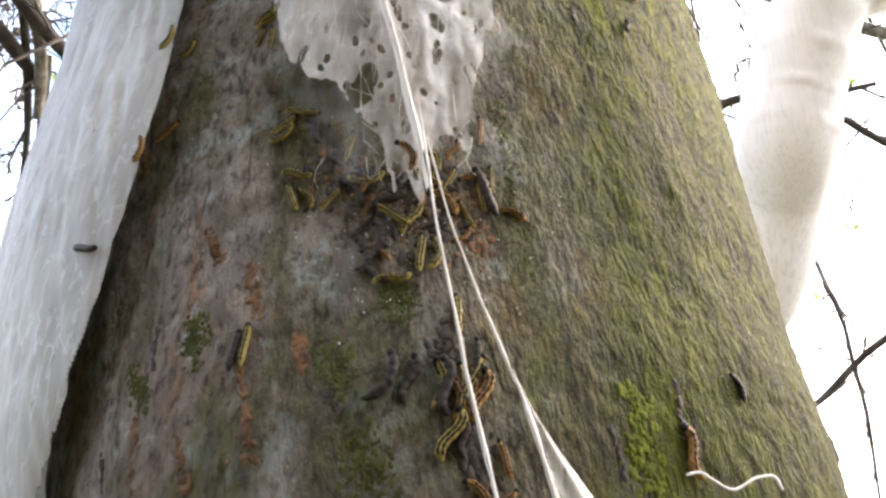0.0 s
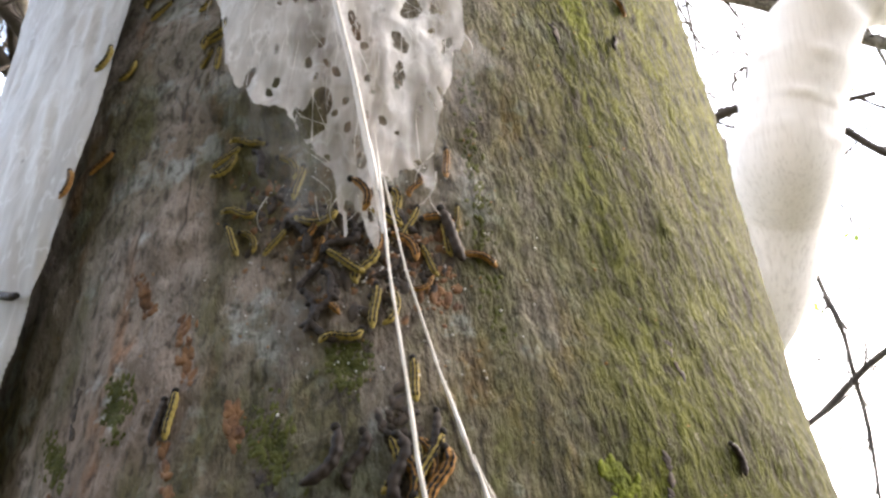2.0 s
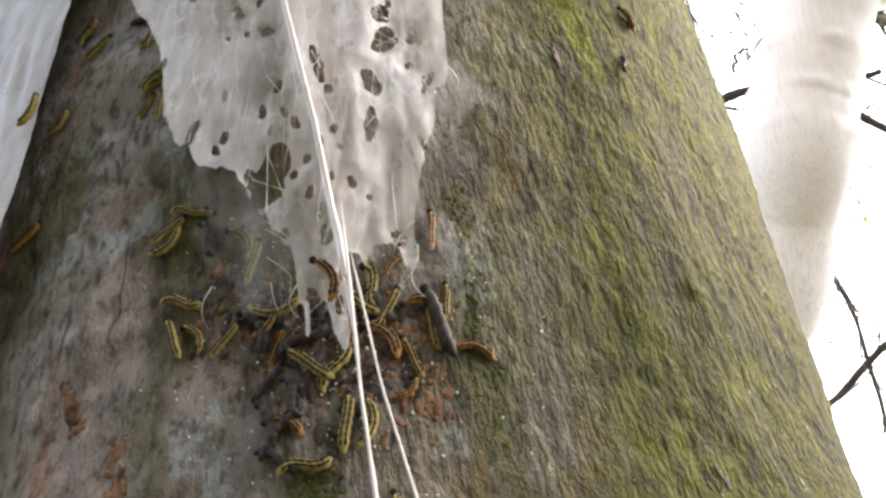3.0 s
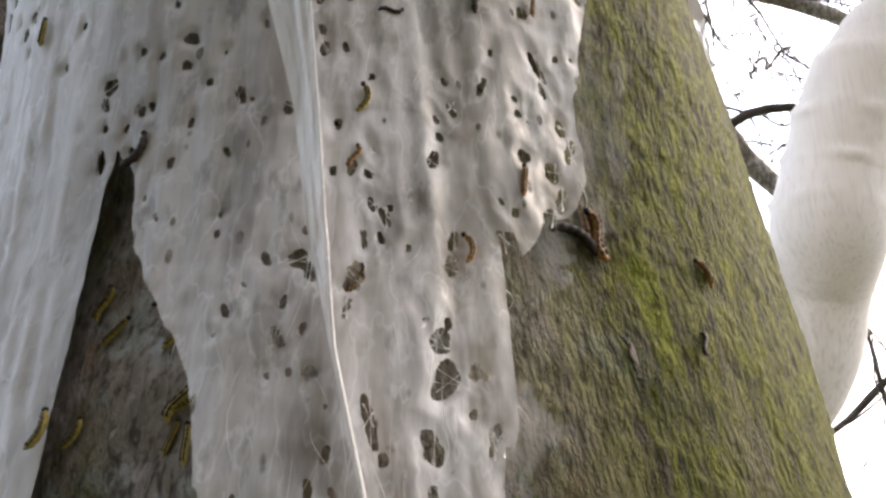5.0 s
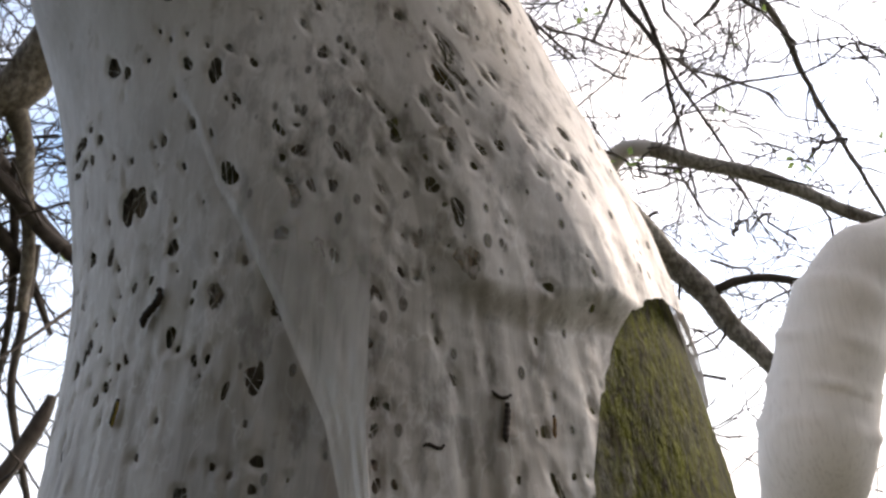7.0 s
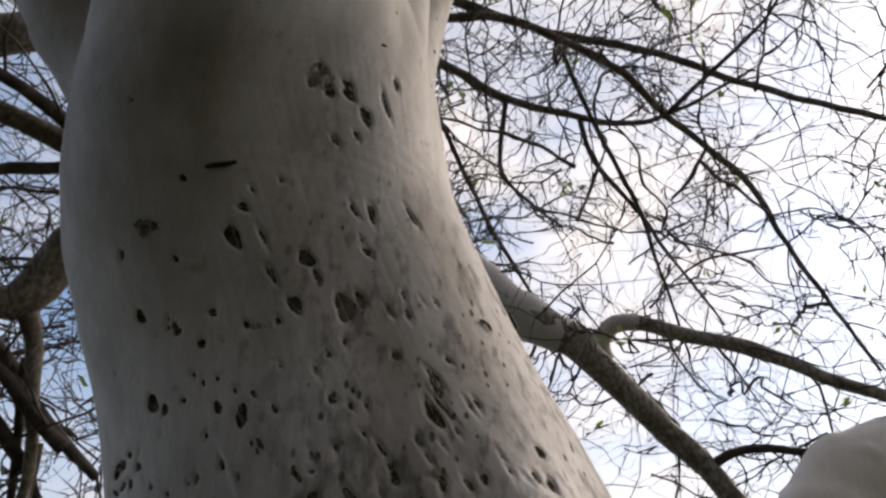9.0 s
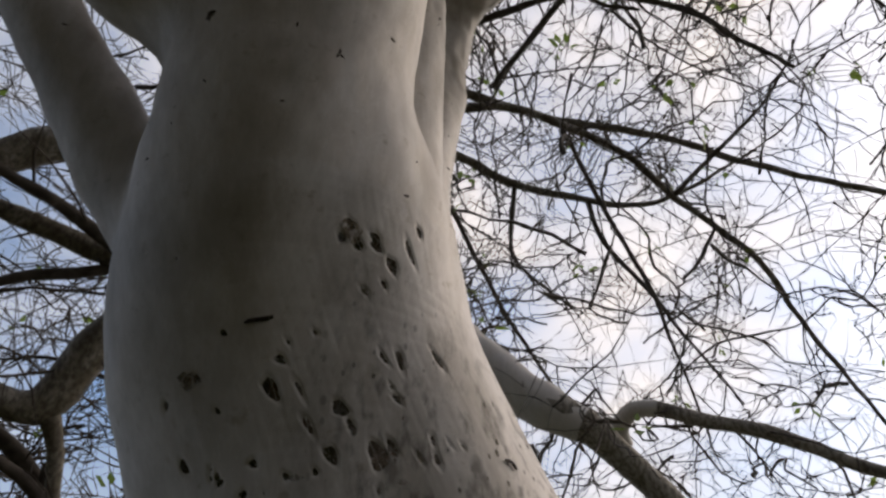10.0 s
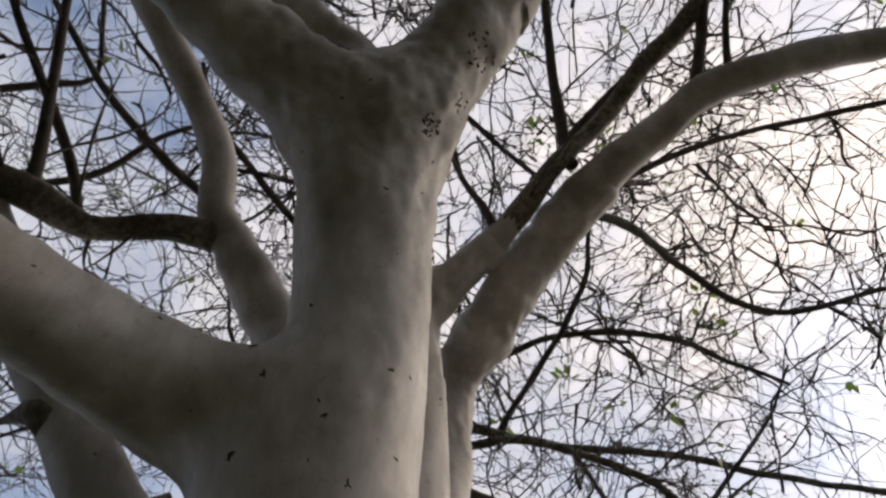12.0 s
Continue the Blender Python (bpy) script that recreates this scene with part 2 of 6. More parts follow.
def bark_build(N, L):
    """Smooth grey-brown cherry bark, with algae that thickens round one side of the trunk, lichen and rust-brown breathing pores."""
    co = N("ShaderNodeTexCoord").outputs["Object"]
    sep = N("ShaderNodeSeparateXYZ")
    L(co, sep.inputs[0])
    x = sep.outputs[0]
    big = noise_at(N, L, co, 9.0, 5, 0.6)
    mid = noise_at(N, L, co, 45.0, 5, 0.65, (1, 1, 0.55))
    fine = noise_at(N, L, co, 240.0, 4, 0.65, (1, 1, 0.5))
    lick = noise_at(N, L, co, 20.0, 3, 0.5, (1, 1, 0.35))
    col = mixed(N, L, ramped(N, L, big, [(0.36, grey(0)), (0.66, grey(1))]), (0.29, 0.228, 0.182, 1), (0.41, 0.372, 0.33, 1))
    col = mixed(N, L, ramped(N, L, mid, [(0.40, grey(0)), (0.66, grey(0.8))]), col, (0.125, 0.098, 0.078, 1))
    rust = ramped(N, L, noise_at(N, L, co, 16.0, 4, 0.6, (2.2, 2.2, 0.7)), [(0.56, grey(0)), (0.68, grey(0.8))])
    col = mixed(N, L, rust, col, (0.27, 0.135, 0.065, 1))
    lichen = ramped(N, L, noise_at(N, L, co, 30.0, 5, 0.62), [(0.55, grey(0)), (0.61, grey(0.8))])
    col = mixed(N, L, lichen, col, (0.40, 0.41, 0.39, 1))
    side = N("ShaderNodeMapRange")
    side.inputs["From Min"].default_value, side.inputs["From Max"].default_value = -0.05, 0.10
    L(x, side.inputs["Value"])
    wind = N("ShaderNodeMapping")
    wind.inputs["Rotation"].default_value = (radians(16), radians(7), 0)
    L(co, wind.inputs[0])
    streaks = noise_at(N, L, wind.outputs[0], 1.0, 6, 0.68, (110, 110, 34))
    broad = noise_at(N, L, wind.outputs[0], 1.0, 4, 0.6, (13, 13, 5))
    streaks_in = maths(N, L, "ADD", maths(N, L, "MULTIPLY", streaks, 0.55), maths(N, L, "MULTIPLY", broad, 0.45))
    cover = maths(N, L, "MULTIPLY", side.outputs[0], ramped(N, L, streaks_in, [(0.34, grey(0.86)), (0.50, grey(1))]), True)
    spots = maths(N, L, "MULTIPLY", ramped(N, L, lick, [(0.45, grey(0)), (0.60, grey(0.8))]), 0.9)
    cover = maths(N, L, "MAXIMUM", cover, spots)
    damp = N("ShaderNodeMapRange")        # the algae grow thicker higher up, below the silk
    damp.inputs["From Min"].default_value, damp.inputs["From Max"].default_value = 1.46, 1.62
    L(maths(N, L, "ADD", sep.outputs[2], maths(N, L, "MULTIPLY", maths(N, L, "SUBTRACT", broad, 0.5), 0.3)), damp.inputs["Value"])
    damp = maths(N, L, "MULTIPLY", damp.outputs[0], side.outputs[0])
    algae = mixed(N, L, ramped(N, L, maths(N, L, "ADD", maths(N, L, "MULTIPLY", mid, 0.5), maths(N, L, "MULTIPLY", streaks, 0.5)), [(0.40, grey(0)), (0.62, grey(1))]), (0.032, 0.033, 0.007, 1), (0.090, 0.096, 0.013, 1))
    algae = mixed(N, L, maths(N, L, "MULTIPLY", damp, 0.8), algae, mixed(N, L, ramped(N, L, streaks, [(0.38, grey(0)), (0.62, grey(1))]), (0.036, 0.039, 0.006, 1), (0.125, 0.134, 0.012, 1)))
    col = mixed(N, L, cover, col, algae)
    grain = noise_at(N, L, wind.outputs[0], 1.0, 4, 0.7, (300, 300, 160))
    crust = ramped(N, L, noise_at(N, L, wind.outputs[0], 1.0, 4, 0.6, (16, 16, 5)), [(0.44, grey(0.1)), (0.60, grey(1))])
    col = mixed(N, L, maths(N, L, "MULTIPLY", ramped(N, L, grain, [(0.60, grey(0)), (0.70, grey(0.65))]), maths(N, L, "MULTIPLY", crust, maths(N, L, "SUBTRACT", 1.0, maths(N, L, "MULTIPLY", damp, 0.7)))), col, (0.33, 0.32, 0.25, 1))
    fissure = ramped(N, L, noise_at(N, L, wind.outputs[0], 1.0, 5, 0.65, (120, 120, 26)), [(0.36, grey(0.9)), (0.46, grey(0))])
    col = mixed(N, L, maths(N, L, "MULTIPLY", fissure, cover), col, (0.022, 0.021, 0.010, 1))
    patch = noise_at(N, L, co, 1.0, 4, 0.6, (26, 26, 7))
    moss = maths(N, L, "MULTIPLY", ramped(N, L, patch, [(0.58, grey(0)), (0.70, grey(0.7))]), cover)
    col = mixed(N, L, moss, col, (0.15, 0.165, 0.016, 1))
    col = mixed(N, L, ramped(N, L, fine, [(0.33, grey(0.75)), (0.5, grey(0))]), col, (0.035, 0.030, 0.022, 1))
    # short cracks and lilac-brown bare streaks
    line = maths(N, L, "ABSOLUTE", maths(N, L, "SUBTRACT", noise_at(N, L, wind.outputs[0], 1.0, 3, 0.5, (34, 34, 9)), 0.5))
    where = ramped(N, L, noise_at(N, L, co, 12.0, 3, 0.5), [(0.48, grey(0)), (0.60, grey(1))])
    col = mixed(N, L, maths(N, L, "MULTIPLY", ramped(N, L, line, [(0.0, grey(0.85)), (0.022, grey(0))]), where), col, (0.03, 0.024, 0.02, 1))
    bare = ramped(N, L, noise_at(N, L, wind.outputs[0], 1.0, 5, 0.6, (30, 30, 5)), [(0.54, grey(0)), (0.68, grey(0.75))])
    bare = maths(N, L, "MULTIPLY", bare, maths(N, L, "SUBTRACT", 1.0, maths(N, L, "MAXIMUM", maths(N, L, "MULTIPLY", side.outputs[0], 0.7), maths(N, L, "MULTIPLY", damp, 0.92))))
    col = mixed(N, L, bare, col, (0.125, 0.10, 0.086, 1))
    h = maths(N, L, "ADD", maths(N, L, "MULTIPLY", mid, 0.7), maths(N, L, "ADD", maths(N, L, "MULTIPLY", fine, 0.6), maths(N, L, "MULTIPLY", grain, 0.5)))
    h = maths(N, L, "ADD", h, maths(N, L, "MULTIPLY", noise_at(N, L, wind.outputs[0], 1.0, 4, 0.65, (330, 330, 95)), 1.2))
    return principled(N, L, col, 0.82, bumped(N, L, h, 0.85, 0.005), 0.12)


def twig_build(N, L):
    co = N("ShaderNodeTexCoord").outputs["Object"]
    n = noise_at(N, L, co, 14.0, 4, 0.6)
    col = ramped(N, L, n, [(0.35, (0.045, 0.036, 0.030)), (0.65, (0.10, 0.085, 0.07))])
    return principled(N, L, col, 0.8, bumped(N, L, noise_at(N, L, co, 120.0, 3), 0.5, 0.004), 0.3)


def limb_build(N, L, sleeve=0.0):
    """Brown-green branch bark with silk thinly stretched over it."""
    co = N("ShaderNodeTexCoord").outputs["Object"]
    n = noise_at(N, L, co, 6.0, 5, 0.6)
    m = noise_at(N, L, co, 60.0, 4, 0.6, (1, 1, 0.5))
    n = maths(N, L, "ADD", n, sleeve)
    col = ramped(N, L, n, [(0.32, (0.10, 0.085, 0.06)), (0.50, (0.20, 0.175, 0.13)), (0.68, (0.42, 0.39, 0.34))])
    col = mixed(N, L, ramped(N, L, m, [(0.4, grey(0.7)), (0.6, grey(0))]), col, (0.06, 0.05, 0.04, 1))
    return principled(N, L, col, 0.75, bumped(N, L, m, 0.6, 0.004), 0.3)


def leaf_build(N, L):
    co = N("ShaderNodeTexCoord").outputs["Object"]
    col = ramped(N, L, noise_at(N, L, co, 20.0, 2), [(0.3, (0.10, 0.17, 0.03)), (0.7, (0.20, 0.30, 0.06))])
    p = principled(N, L, col, 0.55, None, 0.4)
    tr = N("ShaderNodeBsdfTranslucent")
    tr.inputs[0].default_value = (0.30, 0.42, 0.08, 1)
    a = N("ShaderNodeMixShader")
    a.inputs[0].default_value = 0.4
    L(p, a.inputs[1])
    L(tr.outputs[0], a.inputs[2])
    return a.outputs[0]


def grass_build(N, L):
    co = N("ShaderNodeTexCoord").outputs["Object"]
    n = noise_at(N, L, co, 0.8, 6, 0.6)
    m = noise_at(N, L, co, 30.0, 4, 0.7)
    col = ramped(N, L, maths(N, L, "ADD", maths(N, L, "MULTIPLY", n, 0.5), maths(N, L, "MULTIPLY", m, 0.5)), [(0.35, (0.028, 0.030, 0.014)), (0.62, (0.062, 0.064, 0.030))])
    return principled(N, L, col, 0.9, bumped(N, L, m, 1.0, 0.03), 0.2)


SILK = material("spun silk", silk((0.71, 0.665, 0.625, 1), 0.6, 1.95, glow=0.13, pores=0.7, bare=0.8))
SILK_SMOOTH = material("taut spun silk", silk((0.71, 0.655, 0.595, 1), 0.0, glow=0.12, bare=0.8))
STEM_SILK = material("white spun silk", silk((0.91, 0.89, 0.87, 1), 0.0, glow=0.30, stain=0.05))
SILK_FLAP = material("hanging silk", silk((0.84, 0.81, 0.77, 1), 0.22, glow=0.12, stain=0.4, ends=1.96))
SILK_SLEEVE = material("silk sleeve", silk((0.72, 0.68, 0.64, 1), 0.0, glow=0.12, stain=0.6))
SILK_LIMB = material("silk on branch bark", lambda N, L: limb_build(N, L, 0.18))
SILK_THIN = material("thin silk", silk((0.74, 0.73, 0.70, 1), 0.75))
SILK_STRAND = material("silk strand", silk((0.78, 0.76, 0.71, 1), 0.10))
BARK = material("bark", bark_build)
TWIG = material("twig bark", twig_build)
LIMB = material("limb bark", limb_build)
LEAF = material("young leaf", leaf_build)
SPECK = material("dark scraps", lambda N, L: principled(N, L, ramped(N, L, noise_at(N, L, N("ShaderNodeTexCoord").outputs["Object"], 300.0), [(0.4, (0.02, 0.015, 0.012)), (0.6, (0.07, 0.05, 0.035))]), 0.8))
GRASS = material("grass", grass_build)


def blocker_build(N, L):
    co = N("ShaderNodeTexCoord").outputs["Object"]
    n = noise_at(N, L, co, 1.2, 6, 0.65, (1, 1, 0.25))
    return principled(N, L, ramped(N, L, n, [(0.35, (0.02, 0.022, 0.012)), (0.65, (0.06, 0.055, 0.035))]), 0.9, None, 0.2)


# dark surface of the added, unseen screen that blocks light behind the viewer
SKY_BLOCKER = material("unseen sky blocker", blocker_build)


def rust_build(N, L):
    co = N("ShaderNodeTexCoord").outputs["Object"]
    n = noise_at(N, L, co, 120.0, 4, 0.65)
    return principled(N, L, ramped(N, L, n, [(0.35, (0.08, 0.045, 0.03)), (0.6, (0.22, 0.12, 0.06))]), 0.85, bumped(N, L, n, 0.8, 0.003), 0.2)


def moss_build(N, L, deep=(0.06, 0.07, 0.010), light=(0.155, 0.18, 0.018)):
    co = N("ShaderNodeTexCoord").outputs["Object"]
    n = noise_at(N, L, co, 160.0, 4, 0.7)
    return principled(N, L, ramped(N, L, n, [(0.35, deep), (0.65, light)]), 0.9, bumped(N, L, n, 1.0, 0.003), 0.2)


def veil_build(N, L):
    """The thinnest silk: a grey bloom over the bark, in drawn-out shreds."""
    co = N("ShaderNodeTexCoord").outputs["Object"]
    shred = noise_at(N, L, co, 1.0, 5, 0.65, (70, 70, 16))
    cloud = noise_at(N, L, co, 22.0, 4, 0.6)
    p = principled(N, L, mixed(N, L, cloud, (0.50, 0.47, 0.43, 1), (0.62, 0.60, 0.57, 1)), 0.7, None, 0.2)
    clear = N("ShaderNodeBsdfTransparent")
    out = N("ShaderNodeMixShader")
    L(ramped(N, L, maths(N, L, "ADD", maths(N, L, "MULTIPLY", shred, 0.6), maths(N, L, "MULTIPLY", cloud, 0.4)), [(0.44, grey(0.98)), (0.70, grey(0.66))]), out.inputs[0])
    L(p, out.inputs[1])
    L(clear.outputs[0], out.inputs[2])
    return out.outputs[0]


SILK_VEIL = material("silk veil", veil_build)
RUST = material("rusty bark pores", rust_build)
MOSS = material("moss", moss_build)
MOSS_DARK = material("olive moss", lambda N, L: moss_build(N, L, (0.045, 0.05, 0.015), (0.105, 0.11, 0.028)))


# ---------------------------------------------------------------- mesh helpers
def mesh_of(name, verts, faces, mat, smooth=True):
    me = bpy.data.meshes.new(name)
    verts, faces = np.asarray(verts, np.float32), np.asarray(faces, np.int32)
    k = faces.shape[1]
    me.vertices.add(len(verts))
    me.vertices.foreach_set("co", verts.ravel())
    me.loops.add(faces.size)
    me.loops.foreach_set("vertex_index", faces.ravel())
    me.polygons.add(len(faces))
    me.polygons.foreach_set("loop_start", np.arange(0, faces.size, k, dtype=np.int32))
    me.polygons.foreach_set("loop_total", np.full(len(faces), k, np.int32))
    me.update(calc_edges=True)
    me.validate()
    if smooth:
        me.polygons.foreach_set("use_smooth", np.ones(len(me.polygons), bool))
    me.materials.append(mat)
    return me


def empty(name, at=(0, 0, 0)):
    ob = new(name)
    ob.location = at
    return ob


def under(name, me, parent, label=""):
    ob = new(name, me)
    ob.parent = parent
    if parent is not None:
        ob.matrix_parent_inverse = parent.matrix_basis.inverted()
    return tagged(ob, label) if label else ob


def smooth_path(points, step):
    """A path with even steps through points of x, y, z, radius (Catmull-Rom)."""
    p = np.array(points, float)
    p = np.vstack([2 * p[0] - p[1], p, 2 * p[-1] - p[-2]])
    out = []
    for k in range(1, len(p) - 2):
        n = max(2, int(np.linalg.norm(p[k + 1, :3] - p[k, :3]) / step))
        t = np.arange(n)[:, None] / n
        a, b, c, d = p[k - 1], p[k], p[k + 1], p[k + 2]
        out.append(0.5 * (2 * b + (c - a) * t + (2 * a - 5 * b + 4 * c - d) * t**2 + (3 * b - a - 3 * c + d) * t**3))
    return np.vstack(out + [p[-2:-1]])


def tube(path, sides, rough=0.0, rng=None):
    """Vertices and quads of a tube along rows of x, y, z, radius."""
    path = np.asarray(path, float)
    n = len(path)
    tan = np.gradient(path[:, :3], axis=0)
    tan /= np.linalg.norm(tan, axis=1)[:, None] + 1e-9
    ref = np.array([0.31, 0.87, 0.38])
    u = np.cross(tan, ref)
    u /= np.linalg.norm(u, axis=1)[:, None] + 1e-9
    v = np.cross(tan, u)
    a = np.linspace(0, 2 * np.pi, sides, endpoint=False)
    r = path[:, 3][:, None] * np.ones(sides)
    if rough and rng is not None:
        r = r * (1 + rough * rng.standard_normal((n, sides)))
    ring = path[:, None, :3] + r[..., None] * (np.cos(a)[None, :, None] * u[:, None] + np.sin(a)[None, :, None] * v[:, None])
    i, j = np.meshgrid(np.arange(n - 1), np.arange(sides), indexing="ij")
    k = (j + 1) % sides
    quads = np.stack([i * sides + j, i * sides + k, (i + 1) * sides + k, (i + 1) * sides + j], -1).reshape(-1, 4)
    return ring.reshape(-1, 3), quads


class Heap:
    """Gathers pieces of quads into one mesh."""

    def __init__(self):
        self.v, self.f, self.n = [], [], 0

    def add(self, vf):
        v, f = vf
        self.v.append(v)
        self.f.append(f + self.n)
        self.n += len(v)

    def mesh(self, name, mat):
        return mesh_of(name, np.vstack(self.v), np.vstack(self.f), mat)


def lattice(n, seed, size):
    return np.random.RandomState(seed).rand(size, size, size)


_LAT = [lattice(0, s, 32) for s in (11, 12, 13)]


def vnoise(p, scale, which=0):
    """Smooth value noise, 0 to 1, at rows of places."""
    g, q = _LAT[which], np.asarray(p) * scale
    i = np.floor(q).astype(int)
    f = q - i
    f = f * f * (3 - 2 * f)
    i, j = i % 32, (i + 1) % 32
    x0, y0, z0, x1, y1, z1 = i[..., 0], i[..., 1], i[..., 2], j[..., 0], j[..., 1], j[..., 2]
    fx, fy, fz = f[..., 0], f[..., 1], f[..., 2]
    a = g[x0, y0, z0] * (1 - fx) + g[x1, y0, z0] * fx
    b = g[x0, y1, z0] * (1 - fx) + g[x1, y1, z0] * fx
    c = g[x0, y0, z1] * (1 - fx) + g[x1, y0, z1] * fx
    d = g[x0, y1, z1] * (1 - fx) + g[x1, y1, z1] * fx
    return (a * (1 - fy) + b * fy) * (1 - fz) + (c * (1 - fy) + d * fy) * fz


# ---------------------------------------------------------------- the tree's form
# Chains of x, y, z, radius: the trunk and the limbs that leave it.
TRUNK = [(0.06, 0.56, 0.0, 0.33), (0.02, 0.555, 0.9, 0.25), (0.009, 0.551, 1.2, 0.238), (-0.02, 0.616, 1.35, 0.264), (-0.039, 0.681, 1.5, 0.287),
         (-0.047, 0.736, 1.65, 0.302), (-0.059, 0.749, 1.8, 0.301), (-0.079, 0.731, 1.95, 0.281), (-0.127, 0.711, 2.1, 0.258),
         (-0.179, 0.686, 2.25, 0.247), (-0.234, 0.636, 2.4, 0.244), (-0.246, 0.555, 2.55, 0.235), (-0.248, 0.46, 2.7, 0.188),
         (-0.212, 0.41, 2.85, 0.152), (-0.174, 0.385, 3.0, 0.138), (-0.153, 0.345, 3.33, 0.150), (-0.14, 0.27, 3.60, 0.172), (-0.108, 0.17, 3.78, 0.175)]
LIMB_CHAINS = {
    "fork": [(-0.03, 0.13, 3.84, 0.14), (0.176, -0.02, 4.052, 0.126), (0.301, -0.13, 4.208, 0.116), (0.602, -0.35, 4.632, 0.115)],
    "front": [(-0.15, 0.13, 3.80, 0.14), (-0.35, -0.08, 3.888, 0.124), (-0.474, -0.22, 3.934, 0.108), (-0.644, -0.41, 4.004, 0.10)],
    "behind": [(-0.13, 0.06, 4.0, 0.105), (-0.336, -0.14, 4.256, 0.10), (-0.514, -0.33, 4.547, 0.10)],
    "big": [(-0.28, 0.43, 2.88, 0.15), (-0.33, 0.40, 2.93, 0.138), (-0.46, 0.33, 2.972, 0.118), (-0.578, 0.20, 2.968, 0.099), (-0.659, 0.05, 2.920, 0.089), (-0.727, -0.095, 2.865, 0.087), (-0.83, -0.26, 2.82, 0.082)],
    "low": [(-0.33, 0.57, 2.38, 0.115), (-0.416, 0.580, 2.585, 0.088), (-0.536, 0.573, 2.752, 0.078), (-0.636, 0.551, 2.922, 0.075), (-0.761, 0.498, 3.136, 0.07), (-0.897, 0.419, 3.365, 0.074), (-1.076, 0.263, 3.638, 0.079)],
    "right": [(-0.17, 0.72, 2.15, 0.09), (-0.135, 0.80, 2.55, 0.105), (-0.092, 0.95, 3.10, 0.085), (-0.03, 1.07, 3.55, 0.078), (0.004, 1.104, 3.892, 0.083), (0.049, 1.044, 3.993, 0.089), (0.137, 0.954, 4.032, 0.095), (0.356, 0.751, 4.182, 0.089), (0.589, 0.569, 4.277, 0.081)],
    "rear": [(-0.12, 0.75, 2.75, 0.09), (-0.059, 0.809, 3.948, 0.072), (0.046, 0.742, 4.044, 0.068), (0.191, 0.67, 4.129, 0.056)],
    "left rear": [(-0.26, 0.60, 2.95, 0.09), (-0.404, 0.585, 3.571, 0.075), (-0.474, 0.509, 3.713, 0.071), (-0.57, 0.404, 3.905, 0.061)],
}


def chain_distance(p, chain, k):
    d = None
    for a, b in zip(chain[:-1], chain[1:]):
        a, b = np.array(a, np.float32), np.array(b, np.float32)
        ab = b[:3] - a[:3]
        t = np.clip(((p - a[:3]) @ ab) / (ab @ ab), 0, 1)
        e = np.sqrt(((p - a[:3] - t[..., None] * ab) ** 2).sum(-1)) - (a[3] + t * (b[3] - a[3]))
        d = e if d is None else smin(d, e, k)
    return d


def smin(a, b, k):
    h = np.clip(0.5 + 0.5 * (b - a) / k, 0, 1)
    return b * (1 - h) + a * h - k * h * (1 - h)


TRUNK_FINE = smooth_path(TRUNK, 0.06)


def form(p):
    """Distance from the tree's skin, limbs blended into the trunk as the taut silk does."""
    z = p[..., 2]
    lo, hi = z.min() - 0.25, z.max() + 0.25
    keep = [k for k, q in enumerate(TRUNK_FINE) if lo < q[2] < hi] or [len(TRUNK_FINE) - 1]
    d = chain_distance(p, TRUNK_FINE[max(0, keep[0] - 1) : keep[-1] + 2], 0.012)
    for name, chain in LIMB_CHAINS.items():
        if max(c[2] for c in chain) > lo - 0.3 and min(c[2] for c in chain) < hi + 0.3:
            d = smin(d, chain_distance(p, chain, 0.01), {"big": 0.125, "low": 0.045, "fork": 0.15, "front": 0.15, "right": 0.035}.get(name, 0.07))
    return d


def axis_at(z):
    zs = TRUNK_FINE[:, 2]
    return np.interp(z, zs, TRUNK_FINE[:, 0]), np.interp(z, zs, TRUNK_FINE[:, 1]), np.interp(z, zs, TRUNK_FINE[:, 3])


def skin_radius(theta, z):
    """How far the form reaches from the trunk's axis in the level direction theta (0 faces the viewer, growing to the right)."""
    ax, ay, ar = axis_at(z)
    s, c = np.sin(theta), -np.cos(theta)
    r = ar.copy() if hasattr(ar, "copy") else np.full(np.shape(theta), ar)
    for _ in range(12):
        p = np.stack([ax + r * s, ay + r * c, z + 0 * r], -1)
        r = r - 0.9 * form(p.reshape(-1, 3)).reshape(r.shape)
    return r


TABLE_T, TABLE_Z = np.linspace(-math.pi, math.pi, 145), np.linspace(1.10, 2.52, 95)
TABLE_R = np.vstack([skin_radius(TABLE_T, np.full(145, z)) for z in TABLE_Z])


def radius_at(theta, z):
    """skin_radius, read from the table."""
    a = np.clip((np.asarray(theta) + math.pi) / (2 * math.pi) * 144, 0, 143.999)
    b = np.clip((np.asarray(z) - 1.10) / 1.42 * 94, 0, 93.999)
    i, j = a.astype(int), b.astype(int)
    u, v = a - i, b - j
    # smooth between the rows, so that no facets show
    lo = TABLE_R[j, i] * (1 - u) + TABLE_R[j, i + 1] * u
    hi = TABLE_R[j + 1, i] * (1 - u) + TABLE_R[j + 1, i + 1] * u
    return lo * (1 - v) + hi * v


